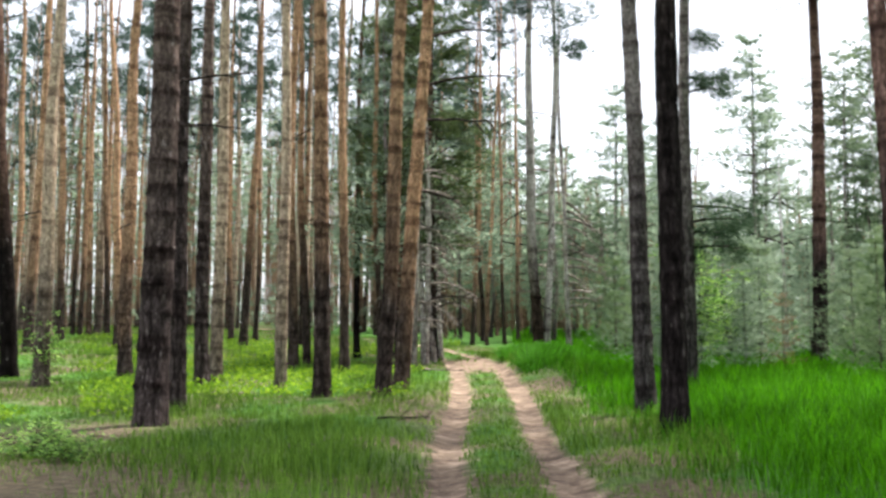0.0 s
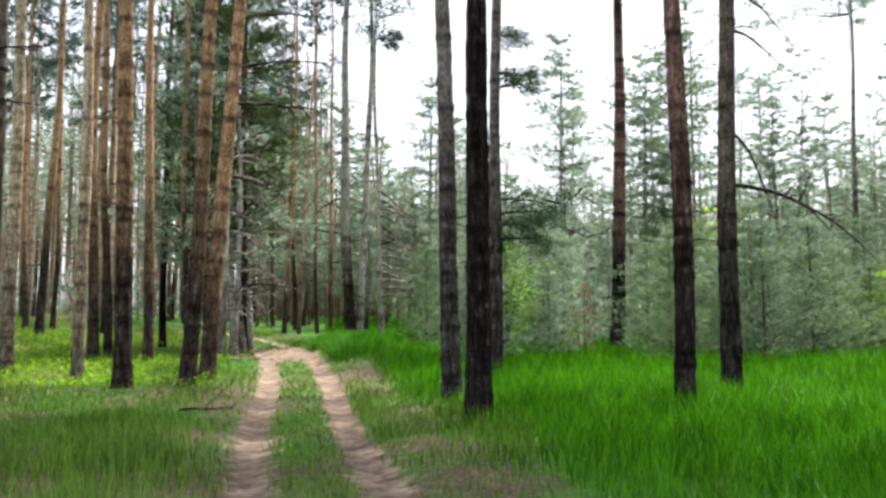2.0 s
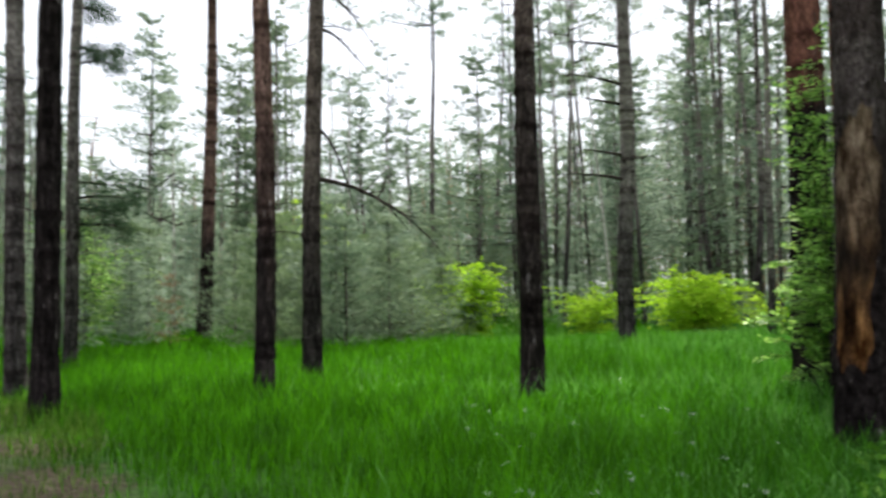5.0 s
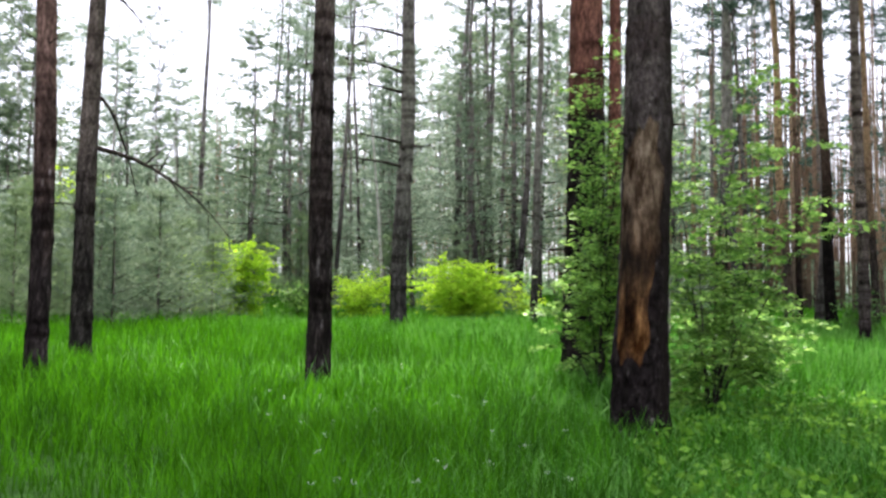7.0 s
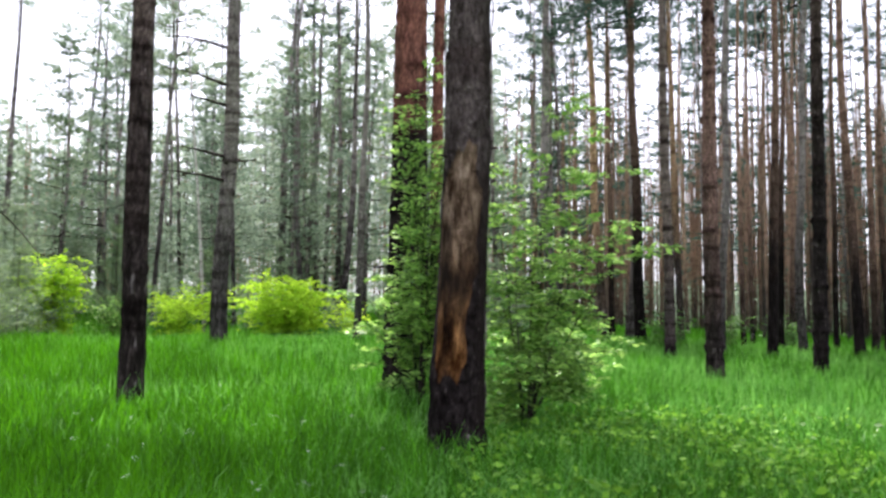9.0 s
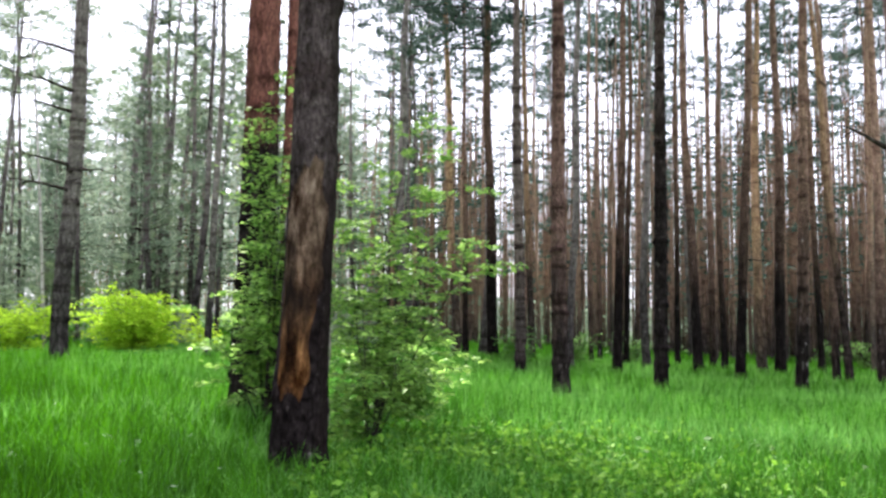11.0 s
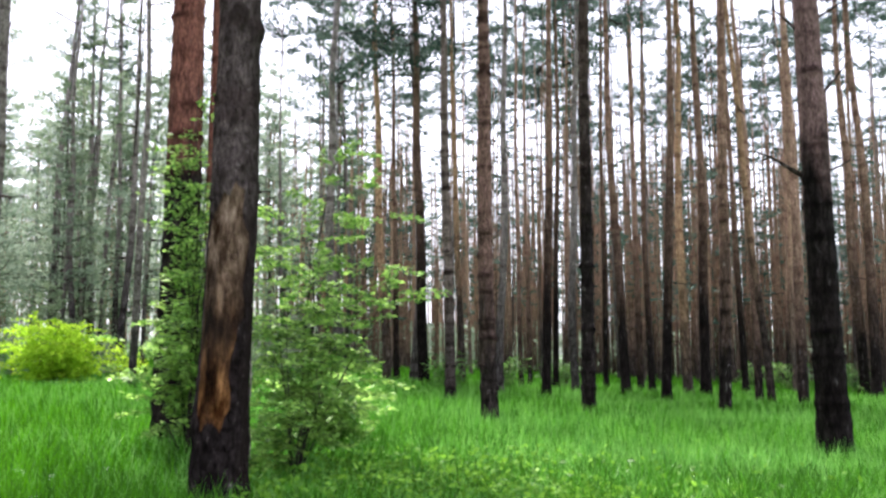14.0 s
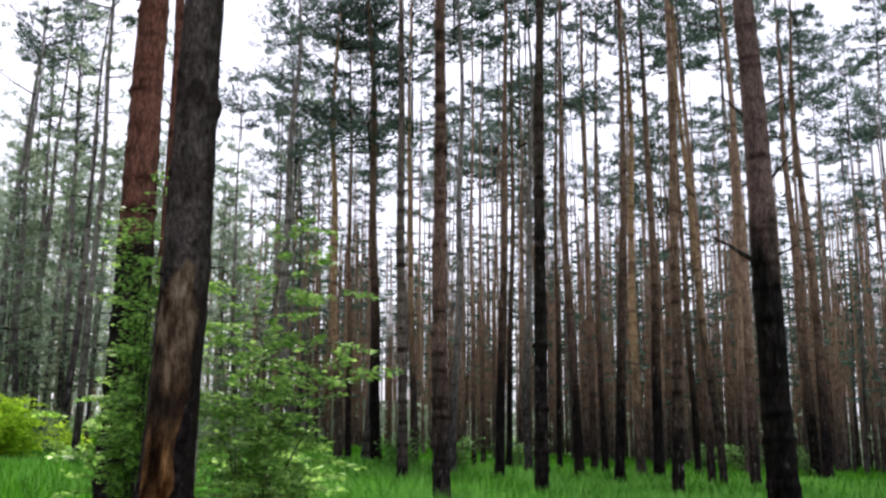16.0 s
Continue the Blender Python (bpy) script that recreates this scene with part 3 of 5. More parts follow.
def limb_mesh(name, seed, length, radius, up=0.1, sag=0.25, twigs=5):
    """A bare limb that leaves the stem along x, with side twigs."""
    rng = np.random.default_rng(seed)
    g = Geo()
    s = np.linspace(0, 1, 8)
    wob = np.cumsum(rng.normal(size=(8, 3)) * 0.03, 0) * length
    pts = np.stack([s * length, 0 * s, length * (up * s - sag * s ** 2)], 1) + wob * np.array([0.2, 1, 0.7]) * s[:, None]
    g.tube(pts, radius * (1.05 - s) + 0.004, 5)
    for _ in range(twigs):
        u = rng.uniform(0.3, 0.95)
        p = np.array([np.interp(u, s, pts[:, c]) for c in range(3)])
        d = np.array([rng.uniform(0.2, 1), rng.normal() * 0.8, rng.normal() * 0.6 - 0.15])
        l2 = length * rng.uniform(0.15, 0.4) * (1.1 - u * 0.6)
        q = p + np.linspace(0, 1, 4)[:, None] * d / np.linalg.norm(d) * l2 + rng.normal(size=(4, 3)) * 0.02 * np.linspace(0, 1, 4)[:, None]
        g.tube(q, radius * 0.35 * (1.1 - np.linspace(0, 1, 4)) + 0.003, 4)
    return g.mesh(name)


CROWNS = [crown_mesh("crown_mesh", 10 + i, 20, 12.0 + 0.8 * i, 2.1, 10 + i, 3, 42, 0.23, 0.062, size=0.17) for i in range(6)]
MID_CROWNS = [crown_mesh("mid_crown_mesh", 20 + i, 20, 8.4 + 0.8 * i, 2.4, 19, 3, 50, 0.27, 0.068, size=0.19) for i in range(4)]
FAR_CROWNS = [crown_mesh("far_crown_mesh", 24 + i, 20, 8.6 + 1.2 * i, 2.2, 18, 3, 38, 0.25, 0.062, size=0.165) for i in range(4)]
# extra full crowns, mostly above the view, made to shade the near ground
SHADING_CROWNS = [crown_mesh("shading_crown_mesh", 30 + i, 20, 10.0 + 0.5 * i, 3.2, 36, 4, 60, 0.26, 0.06) for i in range(3)]
LOW_CROWNS = [crown_mesh("low_crown_mesh", 40 + i, 12, 1.9 + 0.6 * i, 2.5, 48, 3, 31, 0.28, 0.058, 4, "cone", 0.2, 0.1) for i in range(4)]
SAPLINGS = [crown_mesh("sapling_mesh", 60 + i, 3.2, 0.15, 1.05, 45, 3, 30, 0.17, 0.02, 5, "cone", 0.23, -0.3) for i in range(4)]
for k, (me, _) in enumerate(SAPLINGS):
    me.materials[0] = (NEEDLE_SOFT, NEEDLE_HAZE, NEEDLE_SOFT, NEEDLE_MID)[k]
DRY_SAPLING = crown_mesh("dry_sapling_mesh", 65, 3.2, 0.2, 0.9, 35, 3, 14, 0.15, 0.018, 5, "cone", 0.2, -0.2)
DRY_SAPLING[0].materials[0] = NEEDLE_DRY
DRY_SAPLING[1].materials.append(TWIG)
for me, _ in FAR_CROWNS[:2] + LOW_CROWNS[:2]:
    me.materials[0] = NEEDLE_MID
for me, _ in CROWNS + MID_CROWNS + SHADING_CROWNS:
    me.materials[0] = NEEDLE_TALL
for _, me in CROWNS + MID_CROWNS + FAR_CROWNS + SHADING_CROWNS + LOW_CROWNS + SAPLINGS:
    me.materials.append(TWIG)
TRUNKS = [trunk_mesh("trunk_mesh", 20, 0.16, 70 + i, 7, 0.42, 0, 0.35, 0.05 + 0.025 * i, top=13) for i in range(5)]
TRUNKS_WARM = [m.copy() for m in TRUNKS]
TRUNKS_GREY = [m.copy() for m in TRUNKS]
TRUNKS_PALE = [m.copy() for m in TRUNKS]
TRUNKS_SUNLIT = [m.copy() for m in TRUNKS]
TRUNKS_DEEP = [m.copy() for m in TRUNKS]
for group, bm_ in ((TRUNKS, BARK_STAND), (TRUNKS_WARM, BARK_WARM), (TRUNKS_GREY, BARK_GREY), (TRUNKS_PALE, BARK_PALE), (TRUNKS_SUNLIT, BARK_SUNLIT), (TRUNKS_DEEP, BARK_DEEP_HAZE)):
    for me in group:
        me.materials.append(bm_)
BARE_LIMBS = [limb_mesh("limb_mesh", 90 + i, 1.0, 0.02, 0.15 - 0.1 * i, 0.2, 4) for i in range(4)]
for me in BARE_LIMBS:
    me.materials.append(TWIG)
trees_rng = random.Random(5)


def tree_pose(x, y, lx, ly, sink=0.03):
    d = Vector((lx, ly, 1)).normalized()
    return Matrix.Translation((x, y, on_ground(x, y) - sink)) @ Vector((0, 0, 1)).rotation_difference(d).to_matrix().to_4x4()


def crown_parts(tree, variants, scale, turn, squash=1.0):
    me, limbs = variants
    c = piece("crown", me, None, tree)
    c.matrix_basis = pose(0, 0, 0, 0, 0, turn) @ Matrix.Diagonal((scale * squash, scale * squash, scale, 1))
    w = piece("limb", limbs, None, c)
    return c


def stubs(tree, rng, count, lo, hi, radius, size=0.8):
    """Dead limbs still standing on the lower stem."""
    for _ in range(count):
        b = piece("dead_branch", rng.choice(BARE_LIMBS), None, tree)
        k = size * rng.uniform(0.4, 1.3)
        z = rng.uniform(lo, hi)
        b.matrix_basis = pose(0, 0, z, 0, rng.uniform(-35, 12), rng.uniform(0, 360)) @ Matrix.Translation((radius * 0.5, 0, 0)) @ Matrix.Diagonal((k, k, k, 1))


def stand_pine(x, y, dia, lx, ly, trunks, label, group, height=None, crown=True, dead=0, kinds=None):
    rng = trees_rng
    h = height or rng.uniform(19, 23)
    t = tagged(new("pine_tree"), label, "tree", group)
    t.matrix_basis = tree_pose(x, y, lx, ly)
    s = piece("trunk", rng.choice(trunks), None, t)
    s.matrix_basis = pose(0, 0, 0, 0, 0, rng.uniform(0, 360)) @ Matrix.Diagonal((dia / 0.32, dia / 0.32, h / 20, 1))
    if crown:
        crown_parts(t, rng.choice(kinds or CROWNS), h / 20, rng.uniform(0, 360), rng.uniform(0.85, 1.25) * (0.7 if "track" in group else 1.0))
    if dead:
        stubs(t, rng, dead, 2.0, 10.0, dia / 2)
    return t


def low_pine(x, y, h, label, group, dia=0.22):
    rng = trees_rng
    t = tagged(new("young_pine"), label, "tree", group)
    t.matrix_basis = tree_pose(x, y, rng.uniform(-0.03, 0.03), rng.uniform(-0.03, 0.03))
    s = piece("trunk", rng.choice(TRUNKS_GREY), None, t)
    s.matrix_basis = Matrix.Diagonal((dia / 0.32, dia / 0.32, h / 20, 1))
    crown_parts(t, rng.choice(LOW_CROWNS), h / 12, rng.uniform(0, 360), rng.uniform(0.9, 1.3))
    return t


def near_pine(x, y, dia, lx, ly, material, label, seed, height=21, flare=0.25, rough=0.055, dead=5, bend=0.05, foot=0.35, lush=True, whorl=0.15, stem=None, spread=1.1):
    t = tagged(new("pine_tree"), label, "tree", "pines round the clearing")
    t.matrix_basis = tree_pose(x, y, lx, ly)
    me = stem or trunk_mesh("trunk_near", height, dia / 2, seed, 26, 0.055, rough, flare, bend, foot, whorl, 9.0)
    piece("trunk", me, material, t)
    # lush: an unseen dense crown added overhead to cast shade
    kinds = SHADING_CROWNS if lush else CROWNS
    crown_parts(t, kinds[seed % len(kinds)], height / 20, seed * 77, spread if lush else 0.8)
    if dead:
        stubs(t, trees_rng, dead, 1.8, 9.0, dia / 2, 0.5)
    return t


def arm(tree, z, toward, length, radius, up, sag, seed, twigs=6, name="branch"):
    """A long bare branch at height z that points toward a compass angle (degrees from x)."""
    b = piece(name, limb_mesh("branch_mesh", seed, length, radius, up, sag, twigs), TWIG, tree)
    b.matrix_basis = pose(0, 0, z, 0, 0, toward)
    return b


def bough(tree, z, toward, length, seed, clumps=4, droop=0.2, per=26):
    """A living branch: a limb with flat sprays of needles."""
    b = arm(tree, z, toward, length, 0.025, 0.1, droop, seed, 5)
    rng = np.random.default_rng(seed)
    g = Geo()
    for u in np.linspace(0.35, 1.0, clumps):
        mid = np.array([u * length, 0, length * (0.1 * u - droop * u * u)]) + rng.normal(size=3) * 0.12 * length
        base = mid + rng.normal(size=(per, 3)) * length * np.array([0.16, 0.16, 0.1])
        g.tufts(base, np.repeat([[0.6, 0, -0.1]], per, 0), rng, 9, 0.15, 0.014)
    piece("needles", g.mesh("bough_needles"), NEEDLE_DARK, b)


WARM_LABEL = "tall slender pine with orange sunlit bark rising from low grass"
# stand beside the track
for k, (x, y, dia, lx, ly) in enumerate(TREES_LEFT):
    if k in (4, 5, 7, 8, 10, 13, 16, 17):
        lab, mt = {4: ("thick old pine with dark grey-brown fissured bark", BARK_OLD), 5: ("dark grey pine trunk close behind a thicker pine", BARK_OLD),
                   7: ("pine trunk with dark bark, pale on its lit side", BARK_OLD), 8: ("slim pine with pale flaky bark, sunlight put into its colour", BARK_SUNLIT),
                   10: ("slim pine trunk in low herbs, coloured pale as if sunlit", BARK_SUNLIT), 13: ("straight pine with glowing orange bark", BARK_WARM),
                   16: ("leaning pine with orange-brown bark beside the track", BARK_WARM),
                   17: ("leaning pine with long dead branches over the track", BARK_WARM)}[k]
        t = near_pine(x, y, dia, lx, ly, mt, lab, 100 + k, dead=3, lush=False)
        if k == 4:
            arm(t, 5.3, 25, 1.6, 0.03, 0.35, 0.1, 1)
            arm(t, 4.6, 20, 1.4, 0.03, 0.3, 0.25, 2)
        if k == 17:
            arm(t, 6.4, 20, 2.2, 0.035, 0.5, 0.2, 3)
            arm(t, 5.7, 5, 2.0, 0.035, 0.12, 0.12, 4)
            arm(t, 7.5, 15, 2.2, 0.035, 0.4, 0.15, 5)
            arm(t, 4.2, 10, 1.3, 0.03, 0.1, 0.25, 6)
    else:
        if k % 3 == 1:
            stand_pine(x, y, dia, lx, ly, TRUNKS_SUNLIT, "tall slender pine rising from low grass, flaky bark coloured pale as if sunlit", "pines beside the track", dead=4)
        else:
            stand_pine(x, y, dia, lx, ly, TRUNKS_WARM if k % 5 else TRUNKS, WARM_LABEL, "pines beside the track", dead=4)
for k, (x, y, dia, lx, ly) in enumerate(TREES_LEFT2):
    if k in (4, 5):
        stand_pine(x, y, dia, lx, ly, TRUNKS_PALE, "thin pale dead pine with bare twigs", "dead pines", 11, False, 9)
    else:
        stand_pine(x, y, dia, lx, ly, TRUNKS_WARM, "slender far pine with light orange bark", "pines beside the track", dead=2)

# pines round the clearing
MID_LABELS = [("grey-barked pine standing close to a darker one", BARK_GREY), ("dark brown pine trunk at the edge of the clearing", BARK_DARK),
              ("red-brown pine behind young saplings", BARK_RED), ("slim grey pine half hidden behind a dark trunk", BARK_GREY)]
for k, (x, y, dia, lx, ly) in enumerate(TREES_MID0):
    t = near_pine(x, y, dia, lx, ly, MID_LABELS[k][1], MID_LABELS[k][0], 140 + k, dead=3)
    if k == 3:
        for z, tw, ln in ((3.6, -10, 1.2), (3.3, -30, 1.1), (3.1, 10, 0.9), (2.8, -15, 0.9), (6.2, 0, 0.8), (5.9, -40, 0.7), (7.0, 20, 0.6)):
            bough(t, z, tw, ln, int(z * 10))
MID4 = [("pine trunk with reddish bark and dark whorl rings in tall grass", BARK_RED), ("grey-brown pine with long drooping dead branches", BARK_BROWN),
        ("dark straight pine trunk standing in tall grass", BARK_DUSK), ("crooked grey pine with short dead branches at the clearing's end", BARK_GREY)]
for k, (x, y, dia, lx, ly) in enumerate(TREES_MID4):
    if k < 4:
        t = near_pine(x, y, dia, lx, ly, MID4[k][1], MID4[k][0], 150 + k, 27 if k == 3 else 21, dead=(2, 2, 1, 5)[k], bend=0.05 if k < 3 else 0.14, lush=k < 3)
        if k == 1:
            arm(t, 3.5, -28, 2.4, 0.042, -0.12, 0.42, 11, 7)
            arm(t, 4.4, -28, 0.8, 0.03, -0.4, 1.9, 12, 4)
            arm(t, 6.9, -28, 1.0, 0.03, -0.3, 0.8, 13, 6)
            arm(t, 6.2, -24, 0.9, 0.03, -0.2, 0.6, 14, 6)
            arm(t, 7.3, -20, 1.3, 0.03, 0.0, 0.5, 15, 7)
        if k == 3:
            for z, l, tw in ((8.7, 1.9, 140), (7.6, 1.5, 150), (7.0, 1.2, 140), (5.5, 1.3, 145), (4.8, 1.8, 140), (5.3, 0.9, -40)):
                arm(t, z, tw, l, 0.05, 0.25, 0.15, int(z * 10), 4)
    else:
        stand_pine(x, y, dia, lx, ly, TRUNKS_GREY, "tall grey pine far beyond the clearing", "far pines", dead=3, kinds=FAR_CROWNS)

# the barked pine in front and the big red one behind it
TORN_SIDE, TORN_FOOT = radians(213), 0.33


def torn_mesh(height, seed):
    """A crooked stem whose bark is stripped on one side: a sunken face of bare wood between ragged edges of bark."""
    zs = np.concatenate([[-0.4], np.arange(0, 5.6, 0.035), np.linspace(5.6, height, 14)])
    sides = 72
    a = np.arange(sides) * 2 * np.pi / sides
    off = np.interp(zs + TORN_FOOT, (-0.4, 0.7, 1.75, 2.3, 3.4, 4.5, 7.0, height), (-0.075, -0.07, -0.04, -0.02, 0.025, 0.035, 0.07, 0.15))
    rad = np.interp(zs + TORN_FOOT, (-0.4, 0.0, 0.4, 0.8, 1.3, 1.8, 3.4, 4.5, 6.0, height), (0.32, 0.305, 0.28, 0.262, 0.247, 0.236, 0.22, 0.205, 0.19, 0.03))
    way = (math.cos(TORN_SIDE + math.pi / 2), math.sin(TORN_SIDE + math.pi / 2))
    v = np.empty((len(zs), sides, 3))
    wood, pale, dark_shade = (np.zeros((len(zs), sides)) for _ in range(3))
    rng = np.random.default_rng(9)
    knots = np.stack([rng.uniform(-1.3, 1.3, 46), np.sort(rng.uniform(3.5, 6.0, 46)), rng.uniform(0.6, 1.6, 46)], 1)
    step = lambda q, w: 1 / (1 + math.exp(max(-40, min(40, -q / w))))
    for i, low in enumerate(zs):
        z = low + TORN_FOOT
        for j in range(sides):
            c, s = math.cos(a[j]), math.sin(a[j])
            d = (a[j] - TORN_SIDE + math.pi) % (2 * math.pi) - math.pi
            big = noise.noise((c * 1.3 + seed, s * 1.3, z * 1.4))
            mid = noise.noise((c * 3.5, s * 3.5 + seed, z * 3.0))
            fine = noise.noise((c * 11 + seed, s * 11, z * 3.2))
            hi = np.interp(z, (1.2, 1.9, 2.3, 3.0, 3.4), (0.1, 0.32, 0.75, 0.72, 0.3)) + 0.25 * mid
            lo = np.interp(z, (1.2, 1.5, 2.3, 3.0, 3.4), (-0.9, -1.15, -1.35, -1.3, -0.5)) + 0.2 * mid
            w = step(hi - d, 0.05) * step(d - lo, 0.05) * step(z - 1.2 - 0.25 * mid, 0.05) * step(3.38 + 0.2 * mid - z, 0.05)
            wood[i, j] = w
            pale[i, j] = step(z - 2.15 - 0.25 * big - 0.15 * fine, 0.16)
            # dark band in the wood; right flank is dark bark with shade painted in
            dark_shade[i, j] = max(math.exp(-((z - 2.03 - 0.15 * mid + 0.12 * d) / 0.24) ** 2) * w, 0.75 * step(d - 0.72 - 0.3 * mid, 0.07) * step(1.7 - d, 0.1))
            k = 1 + 0.05 * big + 0.03 * mid * (1 - 0.5 * w) + ((0.055 if z > 1.3 else 0.085) * fine + 0.04 * noise.noise((c * 22, s * 22 + seed, z * 7))) * (1 - w) - 0.085 * w
            k += 0.1 * math.exp(-((z - 3.4) / 0.07) ** 2) * max(0, 0.4 + mid)
            k += 0.07 * math.exp(-((z - 1.25) / 0.12) ** 2) * step(-0.5 - d, 0.2)
            if 3.3 < z < 6.4:
                scar = float((np.exp(-((knots[:, 0] - d) / (0.17 * knots[:, 2])) ** 2 - ((knots[:, 1] - z) / (0.05 * knots[:, 2])) ** 2)).sum())
                k += 0.1 * scar
                dark_shade[i, j] = max(dark_shade[i, j], min(0.85, scar))
            if z < 1.0:
                k += 0.1 * (1.0 - z) * math.sin(a[j] * 5 + seed) + 0.06 * (1.0 - z) * math.sin(a[j] * 9)
            v[i, j] = (off[i] * way[0] + rad[i] * k * c, off[i] * way[1] + rad[i] * k * s, low)
    me = mesh_from("torn_trunk", v, quads=grid_quads(len(zs), sides), smooth=True)
    floats(me, "bare_wood", wood)
    floats(me, "weathered", pale)
    floats(me, "dark_marks_shade", dark_shade)
    return me


def bare_wood_bark():
    """Dark bark with a long torn patch of bare brown wood on one side."""
    m = bark("bark_torn", (0.026, 0.02, 0.019), (0.085, 0.068, 0.063), 2.6, 3.8, (0.15, 0.13, 0.122), 1.0, 0.7, 0.0, 0.3, 6.5)
    nt = m.node_tree
    b = nt.nodes["Principled BSDF"]
    old = b.inputs["Base Color"].links[0].from_socket
    tc, mp = mapped(nt, (9, 9, 2.4))
    n1 = nd(nt, "TexNoise", Scale=1.0, Detail=5.0, Roughness=0.65)
    nt.links.new(mp.outputs[0], n1.inputs["Vector"])
    tc2, mp2 = mapped(nt, (4.0, 4.0, 1.6))
    n2 = nd(nt, "TexNoise", Scale=1.3, Detail=4.0, Roughness=0.6)
    nt.links.new(mp2.outputs[0], n2.inputs["Vector"])
    fac = []
    for nm in ("bare_wood", "weathered", "dark_marks_shade"):
        at = nt.nodes.new("ShaderNodeAttribute")
        at.attribute_name = nm
        fac.append(at.outputs["Fac"])
    rusty = ramp(nt, n1.outputs[0], ((0.36, (0.016, 0.008, 0.005)), (0.5, (0.10, 0.047, 0.019)), (0.64, (0.30, 0.15, 0.055))))
    grey = ramp(nt, n1.outputs[0], ((0.36, (0.03, 0.02, 0.014)), (0.5, (0.11, 0.075, 0.05)), (0.66, (0.29, 0.22, 0.16))))
    col = mix(nt, fac[1], rusty, grey)
    col = mix(nt, 1.0, col, ramp(nt, n2.outputs[0], ((0.38, (0.16, 0.11, 0.08)), (0.5, (0.75, 0.7, 0.66)), (0.62, (1.35, 1.35, 1.35)))), "MULTIPLY")
    k = maths(nt, "MULTIPLY", maths(nt, "SUBTRACT", maths(nt, "ADD", fac[0], maths(nt, "MULTIPLY", maths(nt, "SUBTRACT", n1.outputs[0], 0.5), 0.7)), 0.4), 6.0, True)
    # near-black for band, knots and the flank's painted shade
    col = mix(nt, maths(nt, "MULTIPLY", fac[2], 0.9), mix(nt, k, old, col), (0.014, 0.01, 0.008))
    nt.links.new(col, b.inputs["Base Color"])
    return m


x, y, dia, lx, ly = TREES_NEAR[0]
# crown is out of view, widened to shade the grass in front
torn = near_pine(x, y, dia, lx, ly, bare_wood_bark(), "pine with bark torn off, bare brown wood showing on one side", 160, dead=0, stem=torn_mesh(21, 7.3), spread=1.4)
arm(torn, 2.95, 150, 0.3, 0.035, 0.3, 0.1, 22, 0, "branch_stub")
arm(torn, 5.1, -32, 0.32, 0.03, 0.6, 0.1, 23, 0, "branch_stub")
arm(torn, 3.06, -32, 0.42, 0.026, 0.25, 0.1, 21, 0, "branch_stub")
for toward, z0, z1, out in ((-60, 1.0, 1.7, 0.185), (-55, 0.5, 0.95, 0.185), (126, 0.85, 1.2, 0.285), (120, 2.25, 2.7, 0.21)):
    flake = Geo()
    zf = np.linspace(z0, z1, 9)
    bow = np.sin(np.linspace(0.15, 3.0, 9))
    flake.add(np.stack([np.array([out + 0.03 * q, s * (0.012 + 0.02 * q), zz]) for zz, q in zip(zf, bow) for s in (-1, 1)]), quads=[(2 * i, 2 * i + 1, 2 * i + 3, 2 * i + 2) for i in range(8)])
    flake_ob = piece("bark_flake", flake.mesh("bark_flake"), DEADWOOD, torn, "pale peeling strip of bark")
    flake_ob.matrix_basis = pose(0, 0, 0, 0, 0, toward)
    flake_ob.modifiers.new("thickness", "SOLIDIFY").thickness = 0.014
x, y, dia, lx, ly = TREES_NEAR[1]
near_pine(x + 0.22, y - 0.38, 0.2, lx, ly, BARK_RUST, "slim reddish stem standing close to the big red pine", 162, 20, dead=1)
# unseen crown spread wider here too, for shade on the near grass
near_pine(x, y, dia, lx, ly, BARK_RUST, "big pine with red upper bark, leafy shrub round its foot", 161, 23, dead=2, spread=1.35)

# the plantation
for k, (x, y, dia, lx, ly) in enumerate(TREES_RIGHT):
    if k in (4, 6, 9, 15, 19):
        t = near_pine(x, y, dia, lx, ly, {4: BARK_BROWN, 6: BARK_RED, 9: BARK_DARK, 15: BARK_STAND, 19: BARK_MAUVE}[k], {4: "slim knotty pine with dark whorl rings", 15: "slim pine with rusty upper bark and dark whorls", 6: "straight pine with brown flaky bark standing in the grass",
                      9: "dark pine trunk with knotty whorls in the grass", 19: "thick pine with broken dead stubs, reddish above"}[k], 170 + k, dead=2, whorl={9: 0.3, 19: 0.12}.get(k, 0.24), lush=k == 19)
        if k == 19:
            arm(t, 4.45, 105, 0.95, 0.05, 0.55, 0.05, 31, 1)
            arm(t, 4.5, -70, 0.65, 0.03, 0.5, 0.0, 32, 1)
            arm(t, 5.6, -75, 0.75, 0.04, 1.1, 0.0, 33, 1)
            arm(t, 6.9, 110, 0.5, 0.03, 1.0, 0.0, 34, 1)
            arm(t, 7.0, -70, 1.1, 0.03, 0.7, 0.1, 35, 3)
    else:
        mt, lab = ((TRUNKS, "straight plantation pine, dark below and orange-brown above"), (TRUNKS_WARM, "straight plantation pine with orange flaky bark"),
                   (TRUNKS, "straight plantation pine, dark below and orange-brown above"), (TRUNKS_GREY, "straight grey-barked plantation pine with dead twigs"))[k % 4]
        if k == 0:
            mt, lab = TRUNKS_GREY, "grey-barked plantation pine with low crown boughs and dead twigs"
        stand_pine(x, y, dia, lx, ly, mt, lab, "plantation pines", dead=5, kinds=SHADING_CROWNS if k == 1 else MID_CROWNS if k in (0, 2) else None)
